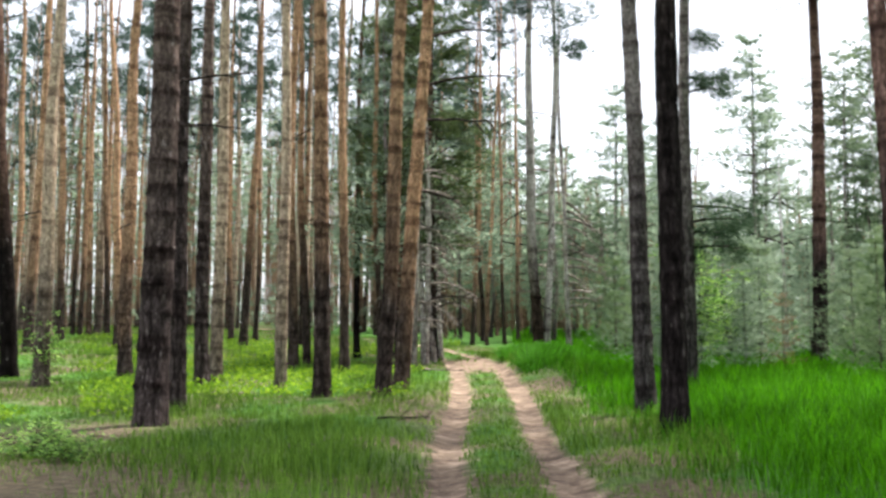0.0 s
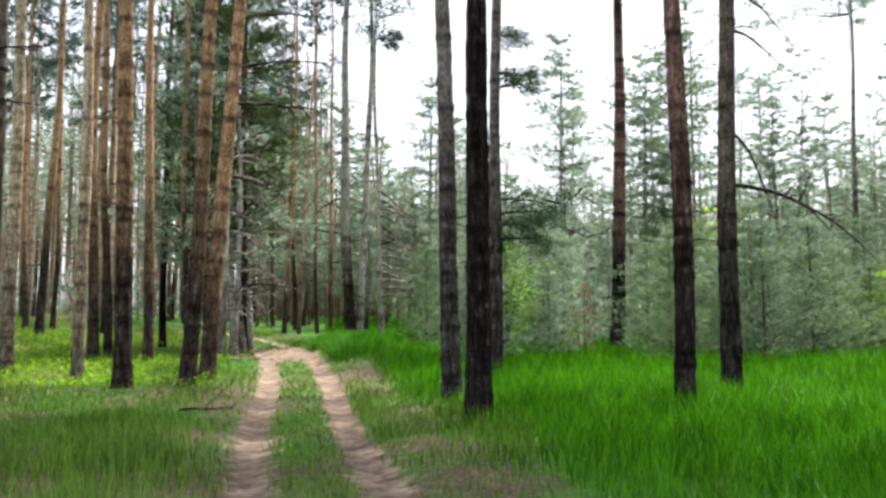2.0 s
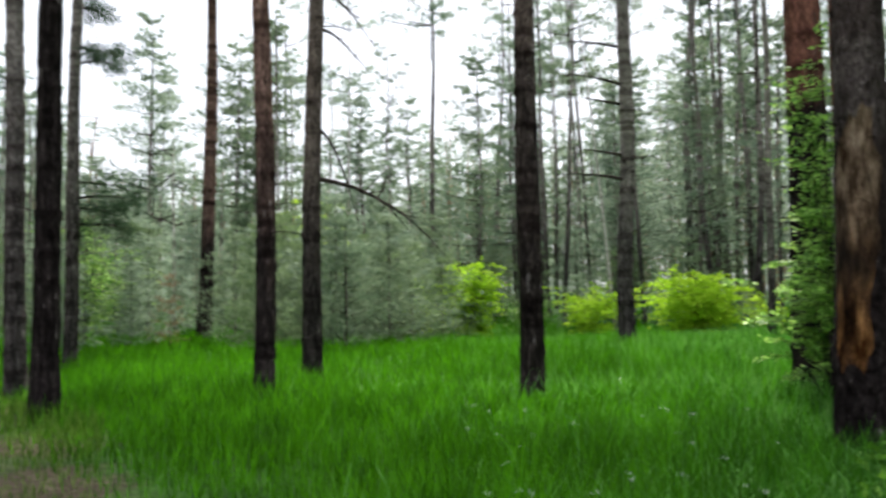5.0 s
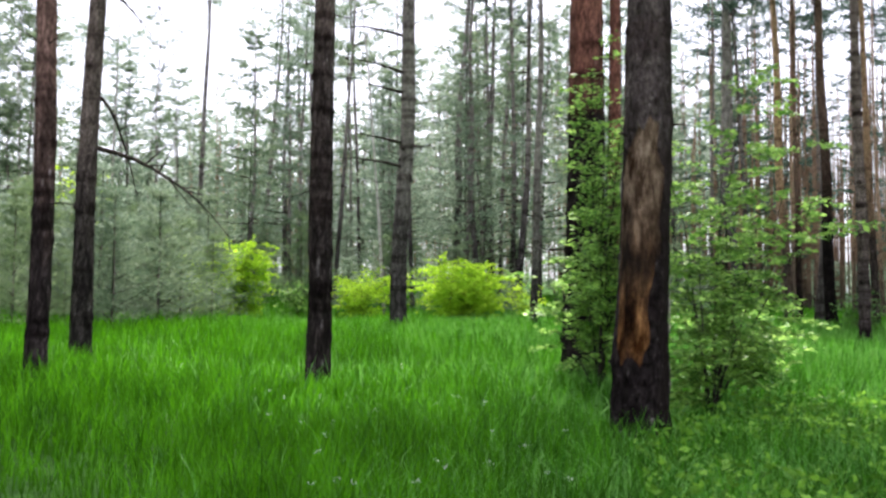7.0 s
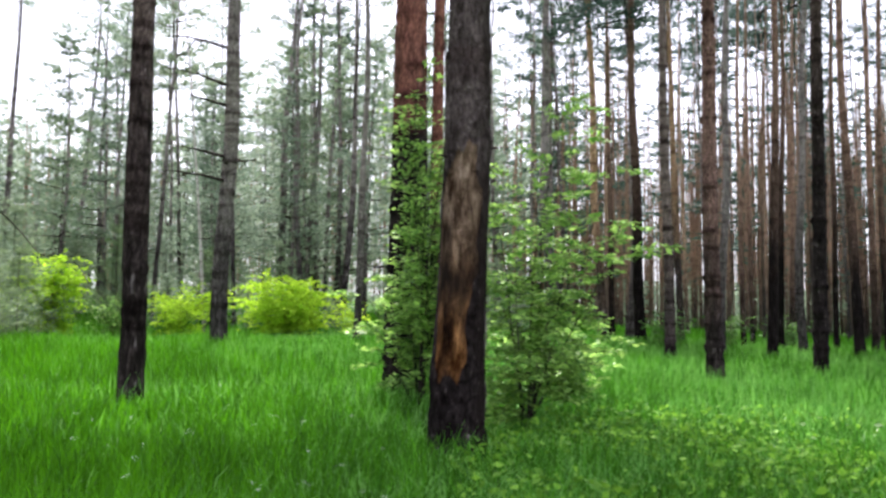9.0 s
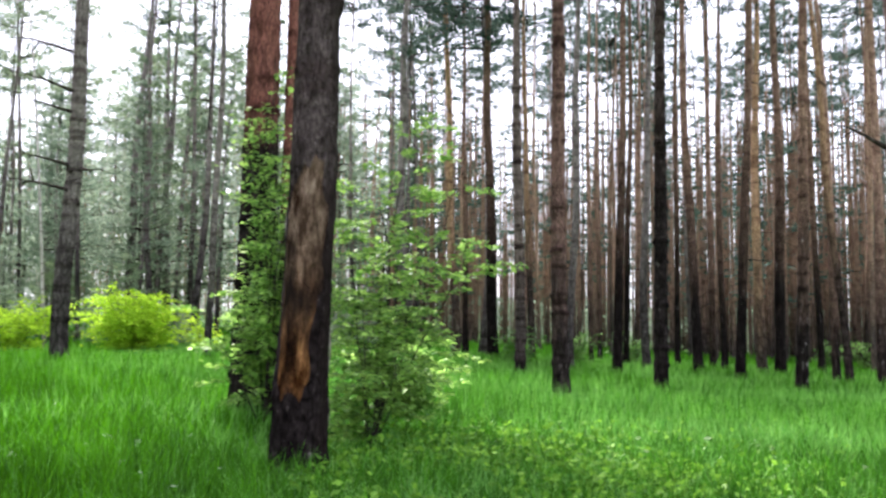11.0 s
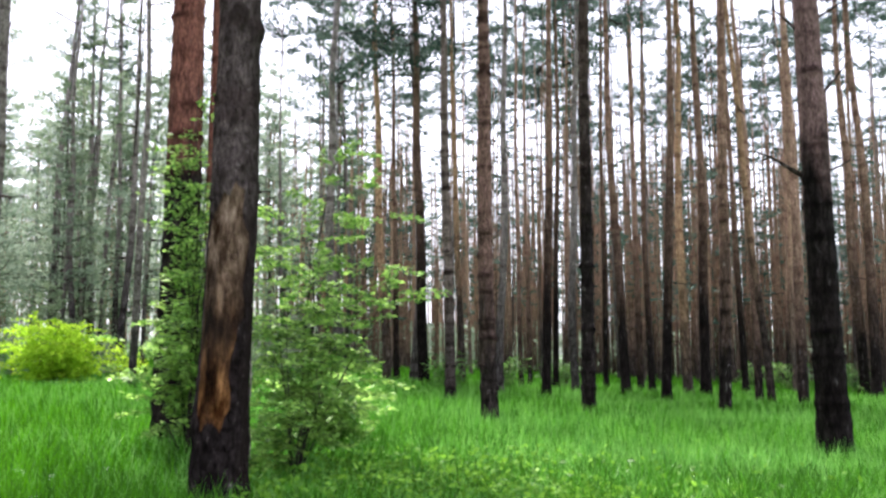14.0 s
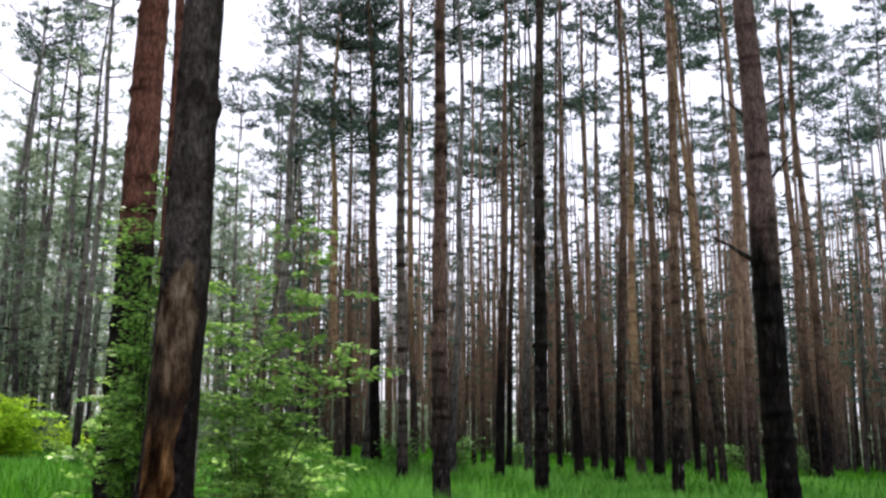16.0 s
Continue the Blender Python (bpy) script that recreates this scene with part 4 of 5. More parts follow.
for k, (x, y, dia, lx, ly) in enumerate(TREES_RIGHT2):
    stand_pine(x, y, dia, lx, ly, TRUNKS_GREY if 2 <= k <= 5 else TRUNKS, "slender plantation pine with bare lower stem", "plantation pines", dead=2)


def scatter(az0, az1, d0, d1, count, gap, rng, taken):
    """Free spots of a sector, kept apart from one another."""
    out, tries = [], 0
    while len(out) < count and tries < 20000:
        tries += 1
        a, d = radians(rng.uniform(az0, az1)), math.sqrt(rng.uniform(d0 ** 2, d1 ** 2))
        p = (d * math.sin(a), d * math.cos(a))
        if abs(p[0] - float(road_x(p[1]))) < 2.2:
            continue
        if all((p[0] - q[0]) ** 2 + (p[1] - q[1]) ** 2 > gap * gap for q in taken):
            out.append(p)
            taken.append(p)
    return out


taken = [(r[0], r[1]) for r in TREES_LEFT + TREES_LEFT2 + TREES_MID0 + TREES_MID4 + TREES_RIGHT + TREES_RIGHT2]
for x, y in scatter(62, 104, 38, 72, 92, 2.2, trees_rng, taken):
    stand_pine(x, y, trees_rng.uniform(0.13, 0.23), trees_rng.gauss(0, 0.015), trees_rng.gauss(0, 0.015), trees_rng.choice((TRUNKS_DEEP, TRUNKS_DEEP, TRUNKS_DEEP, TRUNKS_GREY)), "far plantation pine, orange-brown above a dark foot", "plantation pines")
# the palest of these far stems have sunlight painted into their bark
for x, y in scatter(-36, 3, 40, 76, 80, 2.4, trees_rng, taken):
    stand_pine(x, y, trees_rng.uniform(0.2, 0.34), trees_rng.gauss(0, 0.015), trees_rng.gauss(0, 0.015), trees_rng.choice((TRUNKS_WARM, TRUNKS_SUNLIT, TRUNKS_SUNLIT)), "far pine with light warm-coloured stem", "pines beside the track", kinds=MID_CROWNS)
for x, y in scatter(3, 36, 46, 78, 26, 3.0, trees_rng, taken):
    low_pine(x, y, trees_rng.uniform(4.5, 7.5), "bushy middle-aged pine with green needles low down", "bushy pines", 0.15)
for x, y in scatter(47.5, 64, 44, 80, 34, 2.6, trees_rng, taken):
    if trees_rng.random() < 0.6:
        stand_pine(x, y, trees_rng.uniform(0.2, 0.3), trees_rng.gauss(0, 0.015), trees_rng.gauss(0, 0.015), trees_rng.choice((TRUNKS_GREY, TRUNKS_GREY, TRUNKS)), "tall grey pine far beyond the clearing", "far pines", trees_rng.uniform(17, 22), dead=5, kinds=FAR_CROWNS)
    else:
        low_pine(x, y, trees_rng.uniform(12, 17), "bushy middle-aged pine with green needles low down", "bushy pines")
for x, y in scatter(37.2, 40.8, 43, 62, 7, 2.2, trees_rng, taken) + scatter(41, 46, 43, 62, 3, 2.5, trees_rng, taken):
    stand_pine(x, y, trees_rng.uniform(0.18, 0.26), trees_rng.gauss(0, 0.02), trees_rng.gauss(0, 0.02), TRUNKS_GREY, "slim tall pine with green boughs far down its stem", "far pines", trees_rng.uniform(15.5, 20), dead=4, kinds=FAR_CROWNS)
for x, y in scatter(21, 33, 46, 66, 9, 3.0, trees_rng, taken):
    stand_pine(x, y, trees_rng.uniform(0.14, 0.2), trees_rng.gauss(0, 0.02), trees_rng.gauss(0, 0.02), trees_rng.choice((TRUNKS_GREY, TRUNKS_PALE)), "tall thin pine with sparse boughs above the young pines", "far pines", trees_rng.uniform(12.5, 16.5), dead=5, kinds=FAR_CROWNS)
for x, y in scatter(-3, 13, 48, 64, 11, 2.2, trees_rng, taken):
    low_pine(x, y, trees_rng.uniform(9, 13), "bushy middle-aged pine closing the end of the track", "bushy pines")
for x, y in scatter(33, 47, 46, 80, 20, 3.0, trees_rng, taken):
    low_pine(x, y, trees_rng.uniform(9, 14), "bushy middle-aged pine with green needles low down", "bushy pines")

# ---------------------------------------------------------------- young pines, shrubs, dead wood
def sapling(x, y, h, kind=None, label="soft grey-green young pine at the clearing's edge"):
    t = tagged(new("pine_sapling"), label, "sapling", "young pines")
    t.matrix_basis = tree_pose(x, y, 0, 0)
    s = piece("trunk", trees_rng.choice(TRUNKS_GREY), None, t)
    s.matrix_basis = Matrix.Diagonal((0.12 * h / 3, 0.12 * h / 3, h / 21, 1))
    crown_parts(t, kind or trees_rng.choice(SAPLINGS), h / 3.2, trees_rng.uniform(0, 360), trees_rng.uniform(0.9, 1.3))


for x, y in scatter(9, 32, 24, 39, 42, 1.6, trees_rng, []):
    if math.degrees(math.atan2(x, y)) < 12 and math.hypot(x, y) < 32:
        continue
    if abs(x - 0.375 * y) < 1.0 and y < 29:
        continue
    sapling(x, y, trees_rng.uniform(1.6, 4.4))
for x, y in scatter(32, 62, 38, 46, 26, 1.6, trees_rng, []):
    sapling(x, y, trees_rng.uniform(1.4, 4.0))
sapling(8.6, 25.3, 1.9, DRY_SAPLING, "dried-out young pine with rust-brown needles")
sapling(10.5, 25.6, 3.1, SAPLINGS[3], "dense dark green young pine in the meadow's edge")
sapling(13.4, 24.4, 2.2, SAPLINGS[3], "dense dark green young pine in the meadow's edge")
for x, y in scatter(24, 34, 29, 38, 18, 1.4, trees_rng, []):
    sapling(x, y, trees_rng.uniform(2.6, 4.3))
for x, y, h in ((-1.8, 31, 11), (-1.2, 36, 12), (4.6, 46, 6), (7.5, 47, 6.5), (2.5, 52, 7), (9.5, 41, 6), (14.5, 37, 6), (7.2, 38, 5), (12.8, 40, 12.5),
                (26, 36, 12), (30, 38, 11), (34, 35, 12), (37, 32, 10), (33, 29.5, 11), (11.6, 44, 7), (4.6, 42, 6), (19, 44, 8), (23, 41, 10)):
    low_pine(x, y, h, "bushy pine with drooping green boughs", "bushy pines")


for x, y, h in ((19.7, 48.2, 14), (22.3, 52.6, 13), (20.6, 45.7, 15), (27.5, 46.6, 10), (29.2, 52.5, 11), (14.9, 46.0, 11), (24.8, 49.0, 9), (31.0, 49.5, 12)):
    low_pine(x, y, h, "slim pine with sparse green boughs beyond the young pines", "bushy pines", 0.2)


def dense_pine(x, y, h, seed):
    t = tagged(new("pine_tree"), "dense old pine with dark drooping boughs over the track", "tree", "bushy pines")
    t.matrix_basis = tree_pose(x, y, 0.0, 0.0)
    s = piece("trunk", TRUNKS[1], None, t)
    s.matrix_basis = Matrix.Diagonal((1, 1, h / 20, 1))
    me, limbs = crown_mesh("dense_crown", seed, h, 3.2, 2.3, 64, 4, 90, 0.2, 0.032, 4, "tall", 0.19, 0.45)
    limbs.materials.append(TWIG)
    me.materials[0] = NEEDLE_OLIVE
    crown_parts(t, (me, limbs), 1.0, 0)
    for k in range(16):
        b = arm(t, 1.8 + 0.33 * k, -70 + 47 * (k % 5), 1.9, 0.032, 0.05, 0.3, seed * 10 + k, 12, "dead_branch")
        b.data.materials[0] = DEADWOOD


dense_pine(-0.3, 32.2, 14, 71)
dense_pine(-1.5, 34.5, 14, 72)


def shrub_mesh(seed, height, width, stems, leaves, size, lean=(0, 0), fill=1.0, flat=True):
    """Arching stems with twigs; leaves along the outer twigs."""
    rng = np.random.default_rng(seed)
    woods, g = [], Geo()
    ps, ds = [], []
    for k in range(stems):
        wood = Geo()
        woods.append(wood)
        a = rng.uniform(0, 2 * np.pi)
        out = width * rng.uniform(0.15, 1.0) * 0.75
        h = height * rng.uniform(0.55, 1.0)
        s = np.linspace(0, 1, 7)
        pts = np.stack([np.cos(a) * out * s ** 1.4 + lean[0] * s, np.sin(a) * out * s ** 1.4 + lean[1] * s, h * s ** 0.85], 1) + rng.normal(size=(7, 3)) * 0.03 * s[:, None]
        wood.tube(pts, 0.006 * (1.1 - s) * height / 2 + 0.002, 4)
        for _ in range(14):
            u = rng.uniform(0.06, 1.0)
            p = np.array([np.interp(u, s, pts[:, c]) for c in range(3)])
            d = np.array([np.cos(a), np.sin(a), 0.2]) * 0.5 + rng.normal(size=3) * np.array([0.9, 0.9, 0.16])
            d /= np.linalg.norm(d)
            l2 = 0.6 * width * rng.uniform(0.5, 1.3)
            q = p + np.linspace(0, 1, 4)[:, None] * d * l2 - np.array([0, 0, 0.12]) * l2 * np.linspace(0, 1, 4)[:, None] ** 2
            wood.tube(q, 0.003 * (1.2 - np.linspace(0, 1, 4)), 3)
            n = int(leaves / stems / 14)
            w = rng.uniform(0.1, 1, n)
            ps.append(np.stack([np.interp(w, np.linspace(0, 1, 4), q[:, c]) for c in range(3)], 1) + rng.normal(size=(n, 3)) * 0.07 * fill * np.array([1, 1, 0.4]))
            ds.append(d + rng.normal(size=(n, 3)) * np.array([0.8, 0.8, 0.3]) + np.array([0, 0, -0.15]))
    g.leaves(np.concatenate(ps), np.concatenate(ds), rng, size, 0.55, flat)
    return g.mesh("leaves_mesh"), [w.mesh("stem_mesh") for w in woods]


def spray_mesh(seed, height, width, stems, twigs, lean):
    """A tall thin shrub: upright stems with level, flat sprays of leaves and gaps between them."""
    rng = np.random.default_rng(seed)
    woods, g = [], Geo()
    s = np.linspace(0, 1, 7)
    for k in range(stems):
        wood = Geo()
        woods.append(wood)
        a = rng.uniform(0, 2 * np.pi)
        h = height * (0.35 + 0.65 * (k + 0.7) / stems)
        out = width * rng.uniform(0.1, 0.9)
        pts = np.stack([np.cos(a) * out * s + lean[0] * s, np.sin(a) * out * s + lean[1] * s, h * s], 1) + rng.normal(size=(7, 3)) * 0.05 * s[:, None]
        wood.tube(pts, 0.011 * (1.1 - s) + 0.002, 4)
        for _ in range(twigs):
            u = rng.uniform(0.16, 1.0) ** 0.85
            p = np.array([np.interp(u, s, pts[:, c]) for c in range(3)])
            b = rng.uniform(0, 2 * np.pi)
            ln = width * rng.uniform(0.25, 1.0) * (1.05 - 0.3 * u)
            d = np.array([np.cos(b), np.sin(b), rng.uniform(-0.05, 0.6)])
            w = np.linspace(0, 1, 4)
            q = p + w[:, None] * d * ln - np.array([0, 0, 0.25]) * ln * w[:, None] ** 2
            wood.tube(q, 0.003 * (1.3 - w), 3)
            n = max(6, int(ln / 0.029))
            v = np.repeat(np.linspace(0.3, 1.0, n), 2)
            flank = np.tile([1.0, -1.0], n)[:, None] * np.array([-np.sin(b), np.cos(b), 0.0])
            at = np.stack([np.interp(v, w, q[:, c]) for c in range(3)], 1) + rng.normal(size=(2 * n, 3)) * 0.02
            g.leaves(at, d * 0.5 + flank * 0.9 + rng.normal(size=(2 * n, 3)) * 0.3 + np.array([0, 0, -0.2]), rng, 0.088, 0.6, True)
    return g.mesh("leaves_mesh"), [w.mesh("stem_mesh") for w in woods]


def shrub(x, y, seed, height, width, label, material, leaves=2600, size=0.1, stems=12, lean=(0, 0), fill=1.0, plume=False):
    t = tagged(new("shrub"), label, "shrub", "leafy shrubs")
    t.matrix_basis = Matrix.Translation((x, y, on_ground(x, y) - 0.02))
    lv, st = spray_mesh(seed, height, width, stems, leaves // 100, lean) if plume else shrub_mesh(seed, height, width, stems, leaves, size, lean, fill, material is not LEAF_BRIGHT)
    piece("foliage", lv, material, t)
    for me in st:
        piece("stem", me, TWIG, t)
    return t


BRIGHT = "rounded shrub with bright yellow-green leaves at the clearing's end"
shrub(20.6, 28.9, 1, 2.9, 1.2, BRIGHT, LEAF_BRIGHT, 9000, 0.12, 20)
shrub(18.9, 29.6, 2, 2.3, 1.1, BRIGHT, LEAF_BRIGHT, 3600, 0.12)
shrub(24.6, 27.0, 3, 1.9, 1.5, BRIGHT, LEAF_BRIGHT, 4200, 0.12, 16)
shrub(22.8, 28.4, 4, 1.7, 1.1, BRIGHT, LEAF, 1200, 0.13)
shrub(27.4, 24.6, 5, 2.3, 2.1, "broad dome-shaped shrub with bright yellow-green leaves", LEAF_BRIGHT, 17000, 0.115, 34)
shrub(29.6, 23.4, 6, 1.3, 1.0, BRIGHT, LEAF_BRIGHT, 900, 0.12)
shrub(6.6, 25.8, 7, 3.4, 1.4, "light green leafy shrub behind dark trunks", LEAF, 2200, 0.13)
shrub(16.8, 33.5, 8, 5.2, 1.5, "tall light green sapling behind a pine", LEAF_BRIGHT, 1700, 0.14)
shrub(8.6, 30.0, 9, 3.0, 1.5, "light green leafy shrub among young pines", LEAF, 1600, 0.13)
# leafy growth round the torn pine and the red pine
SHADE = "slender leafy shrub with fresh green leaves beside the torn pine"
shrub(10.9, 6.0, 11, 4.0, 1.25, SHADE, LEAF, 1800, 0.1, 11, (0.1, -0.25), 0.8, True)
shrub(9.9, 5.5, 16, 2.2, 0.8, SHADE, LEAF, 1600, 0.1, 5, (0.1, -0.1), 0.6, True)
shrub(10.95, 7.65, 12, 4.0, 0.9, SHADE, LEAF, 1500, 0.1, 10, (0, 0.1), 0.6, True)
shrub(11.3, 7.8, 13, 5.3, 0.55, "leafy shrub climbing up beside the big red pine", LEAF, 4600, 0.092, 12, (0.1, 0.05), 1.2)
shrub(12.9, 6.6, 15, 1.3, 0.9, "low leafy growth behind the torn pine", LEAF, 4000, 0.1, 12)
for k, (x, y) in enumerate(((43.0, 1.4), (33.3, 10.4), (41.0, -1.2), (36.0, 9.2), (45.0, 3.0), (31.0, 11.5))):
    shrub(x, y, 30 + k, 1.4, 1.0, "low shrub between the plantation stems, leaves darkened for shade", LEAF_SHADE, 800, 0.14, 8)

shrub(-4.95, 12.2, 41, 0.5, 0.6, "low clump of blue-green leafy herbs on the forest floor", LEAF, 900, 0.07, 9)
shrub(-4.3, 11.6, 42, 0.4, 0.5, "low clump of blue-green leafy herbs on the forest floor", LEAF, 600, 0.07, 8)
shrub(-9.6, 24.2, 43, 1.9, 0.7, "thin leafy sapling at the foot of a pine", LEAF, 700, 0.1, 7)


# dead forked pines by the bend of the track
def dead_stem(x, y, h, dia, lx, ly, seed, label, material):
    t = tagged(new("dead_pine"), label, "tree", "dead pines")
    t.matrix_basis = tree_pose(x, y, lx, ly)
    piece("trunk", trunk_mesh("dead_trunk", h, dia / 2, seed, 14, 0.25, 0.09, 0.4, 0.1), material, t)
    rng = random.Random(seed)
    for _ in range(12):
        b = piece("dead_branch", rng.choice(BARE_LIMBS), None, t)
        k = rng.uniform(0.5, 1.6)
        b.matrix_basis = pose(0, 0, rng.uniform(1.5, h * 0.95), 0, rng.uniform(-30, 25), rng.uniform(0, 360)) @ Matrix.Diagonal((k, k, k, 1))
    return t


def tip_tufts(tree, seed, spots):
    """Last living needle bunches near the top of a half-dead pine."""
    rng = np.random.default_rng(seed)
    g = Geo()
    for x, z, r in spots:
        for _ in range(5):
            needle_pad(g, np.array([x, 0, z]) + rng.normal(size=3) * np.array([0.6, 0.4, 0.45]) * r, r * rng.uniform(0.4, 0.7), np.array([0.3, 0, 0.1]), 70, 0.26, 0.045, rng)
    piece("needles", g.mesh("tip_needles"), NEEDLE_TALL, tree)


d1 = dead_stem(3.42, 35.9, 20, 0.4, -0.012, 0, 301, "grey half-dead pine with torn bark at the bend of the track", BARK_FORK)
tip_tufts(d1, 61, ((-0.3, 12.6, 0.6), (0.2, 13.6, 0.7), (-0.4, 14.4, 0.6)))
d2 = dead_stem(3.75, 36.0, 20, 0.27, 0.022, 0, 302, "bent pale dead pine with bare twigs", BARK_PALE)
tip_tufts(d2, 62, ((0.3, 11.6, 0.7), (0.7, 12.5, 0.8), (0.2, 13.2, 0.8), (0.9, 11.2, 0.4)))
d3 = dead_stem(4.6, 36.6, 17, 0.2, 0.0, 0, 303, "thin pale dead pine with bare twigs", BARK_PALE)
dead_stem(10.75, 31.3, 6.5, 0.13, 0.0, 0.01, 304, "thin pale dead stem among young pines", BARK_PALE)
for k in range(14):
    b = arm(d3, 1.6 + 0.3 * k, -40 + 23 * (k % 5), 1.2 + 0.35 * (k % 3), 0.05, 0.3 - 0.05 * k, 0.45, 400 + k, 12, "dead_branch")
    b.data.materials[0] = DEADWOOD
for k, (x, y, h, lx) in enumerate(((-0.85, 29.2, 8.5, 0.05), (-0.5, 30.2, 9.5, 0.02), (-0.3, 31.2, 8.0, -0.03))):
    t = dead_stem(x, y, h, 0.17, lx, 0, 310 + k, "thin pale dead pine with a tangle of bare drooping twigs", BARK_PALE)
    for q in range(9):
        b = arm(t, 1.4 + 0.55 * q, (-50, 40, 150, 10)[(q + k) % 4], 1.0 + 0.3 * (q % 3), 0.04, 0.15, 0.5, 450 + 10 * k + q, 9, "dead_branch")
        b.data.materials[0] = DEADWOOD
for k in range(10):
    b = arm(d1, 2.2 + 0.5 * k, (200, 20, 60, 330)[k % 4], 1.1 + 0.3 * (k % 3), 0.045, 0.2, 0.25, 430 + k, 6, "dead_branch")
    b.data.materials[0] = DEADWOOD


# fallen wood beside the track
def fallen_branch(x, y, turn, length, radius, seed, material, label):
    b = tagged(new("fallen_branch"), label, "branch", "fallen branches")
    b.matrix_basis = pose(x, y, on_ground(x, y) + radius * 1.5, 0, 0, turn)
    piece("limb", limb_mesh("fallen_mesh", seed, length, radius, 0.05, 0.02, 6), material, b)


fallen_branch(-1.0, 15.3, 8, 0.8, 0.018, 501, TWIG, "dark fallen branch lying beside the sandy rut")
fallen_branch(-0.6, 27.6, 40, 1.6, 0.03, 502, DEADWOOD, "pale dead branch lying in low grass")
fallen_branch(-1.1, 25.0, 120, 1.2, 0.025, 503, DEADWOOD, "pale dead branch lying in low grass")

# thin stems beyond the clearing
stand_pine(26.6, 27.9, 0.14, -0.066, 0.062, TRUNKS_PALE, "thin pale leaning pine beyond the bright shrubs", "far pines", 15, False, 5)
stand_pine(24.4, 19.1, 0.24, 0.008, -0.011, TRUNKS_GREY, "slender grey-barked pine beside a bright shrub", "far pines", 20, True, 5)

# ---------------------------------------------------------------- grass, herbs and the far woods
def blades(name, x, y, h, w, rng, material, label, category="grass", bend=0.35):
    n = len(x)
    z = ground_z(x, y)
    a = rng.uniform(0, 2 * np.pi, n)
    b = rng.uniform(0, 2 * np.pi, n)
    lean = bend * rng.uniform(0.2, 1.3, n) * h
    sx, sy = np.cos(a) * w / 2, np.sin(a) * w / 2
    dx, dy = np.cos(b) * lean, np.sin(b) * lean
    p = np.stack([x, y, z - 0.02], 1)
    side = np.stack([sx, sy, 0 * sx], 1)
    m = p + np.stack([dx * 0.28, dy * 0.28, h * 0.55], 1)
    t = p + np.stack([dx, dy, h * rng.uniform(0.85, 1.0, n)], 1)
    close = np.hypot(x, y) < 15
    v1 = np.stack([p - side, p + side, m + side * 0.8, m - side * 0.8, t], 1)[close]
    v2 = np.stack([p - side, p + side, t], 1)[~close]
    k = np.arange(len(v1))[:, None] * 5
    tri = np.concatenate([k + [[0, 1, 2]], k + [[0, 2, 3]], k + [[3, 2, 4]], 5 * len(v1) + np.arange(3 * len(v2)).reshape(-1, 3)])
    v = np.concatenate([v1.reshape(-1, 3), v2.reshape(-1, 3)])
    ob = piece(name, mesh_from(name, v, tris=tri), material)
    return tagged(ob, label, category, kind="stuff")


def sector(rng, az0, az1, d0, d1, n, power):
    """Spots in a sector, thinning out with distance from the track's start."""
    u = rng.uniform(0, 1, n)
    d = (d0 ** power + u * (d1 ** power - d0 ** power)) ** (1 / power)
    a = np.radians(rng.uniform(az0, az1, n))
    return d * np.sin(a), d * np.cos(a), d


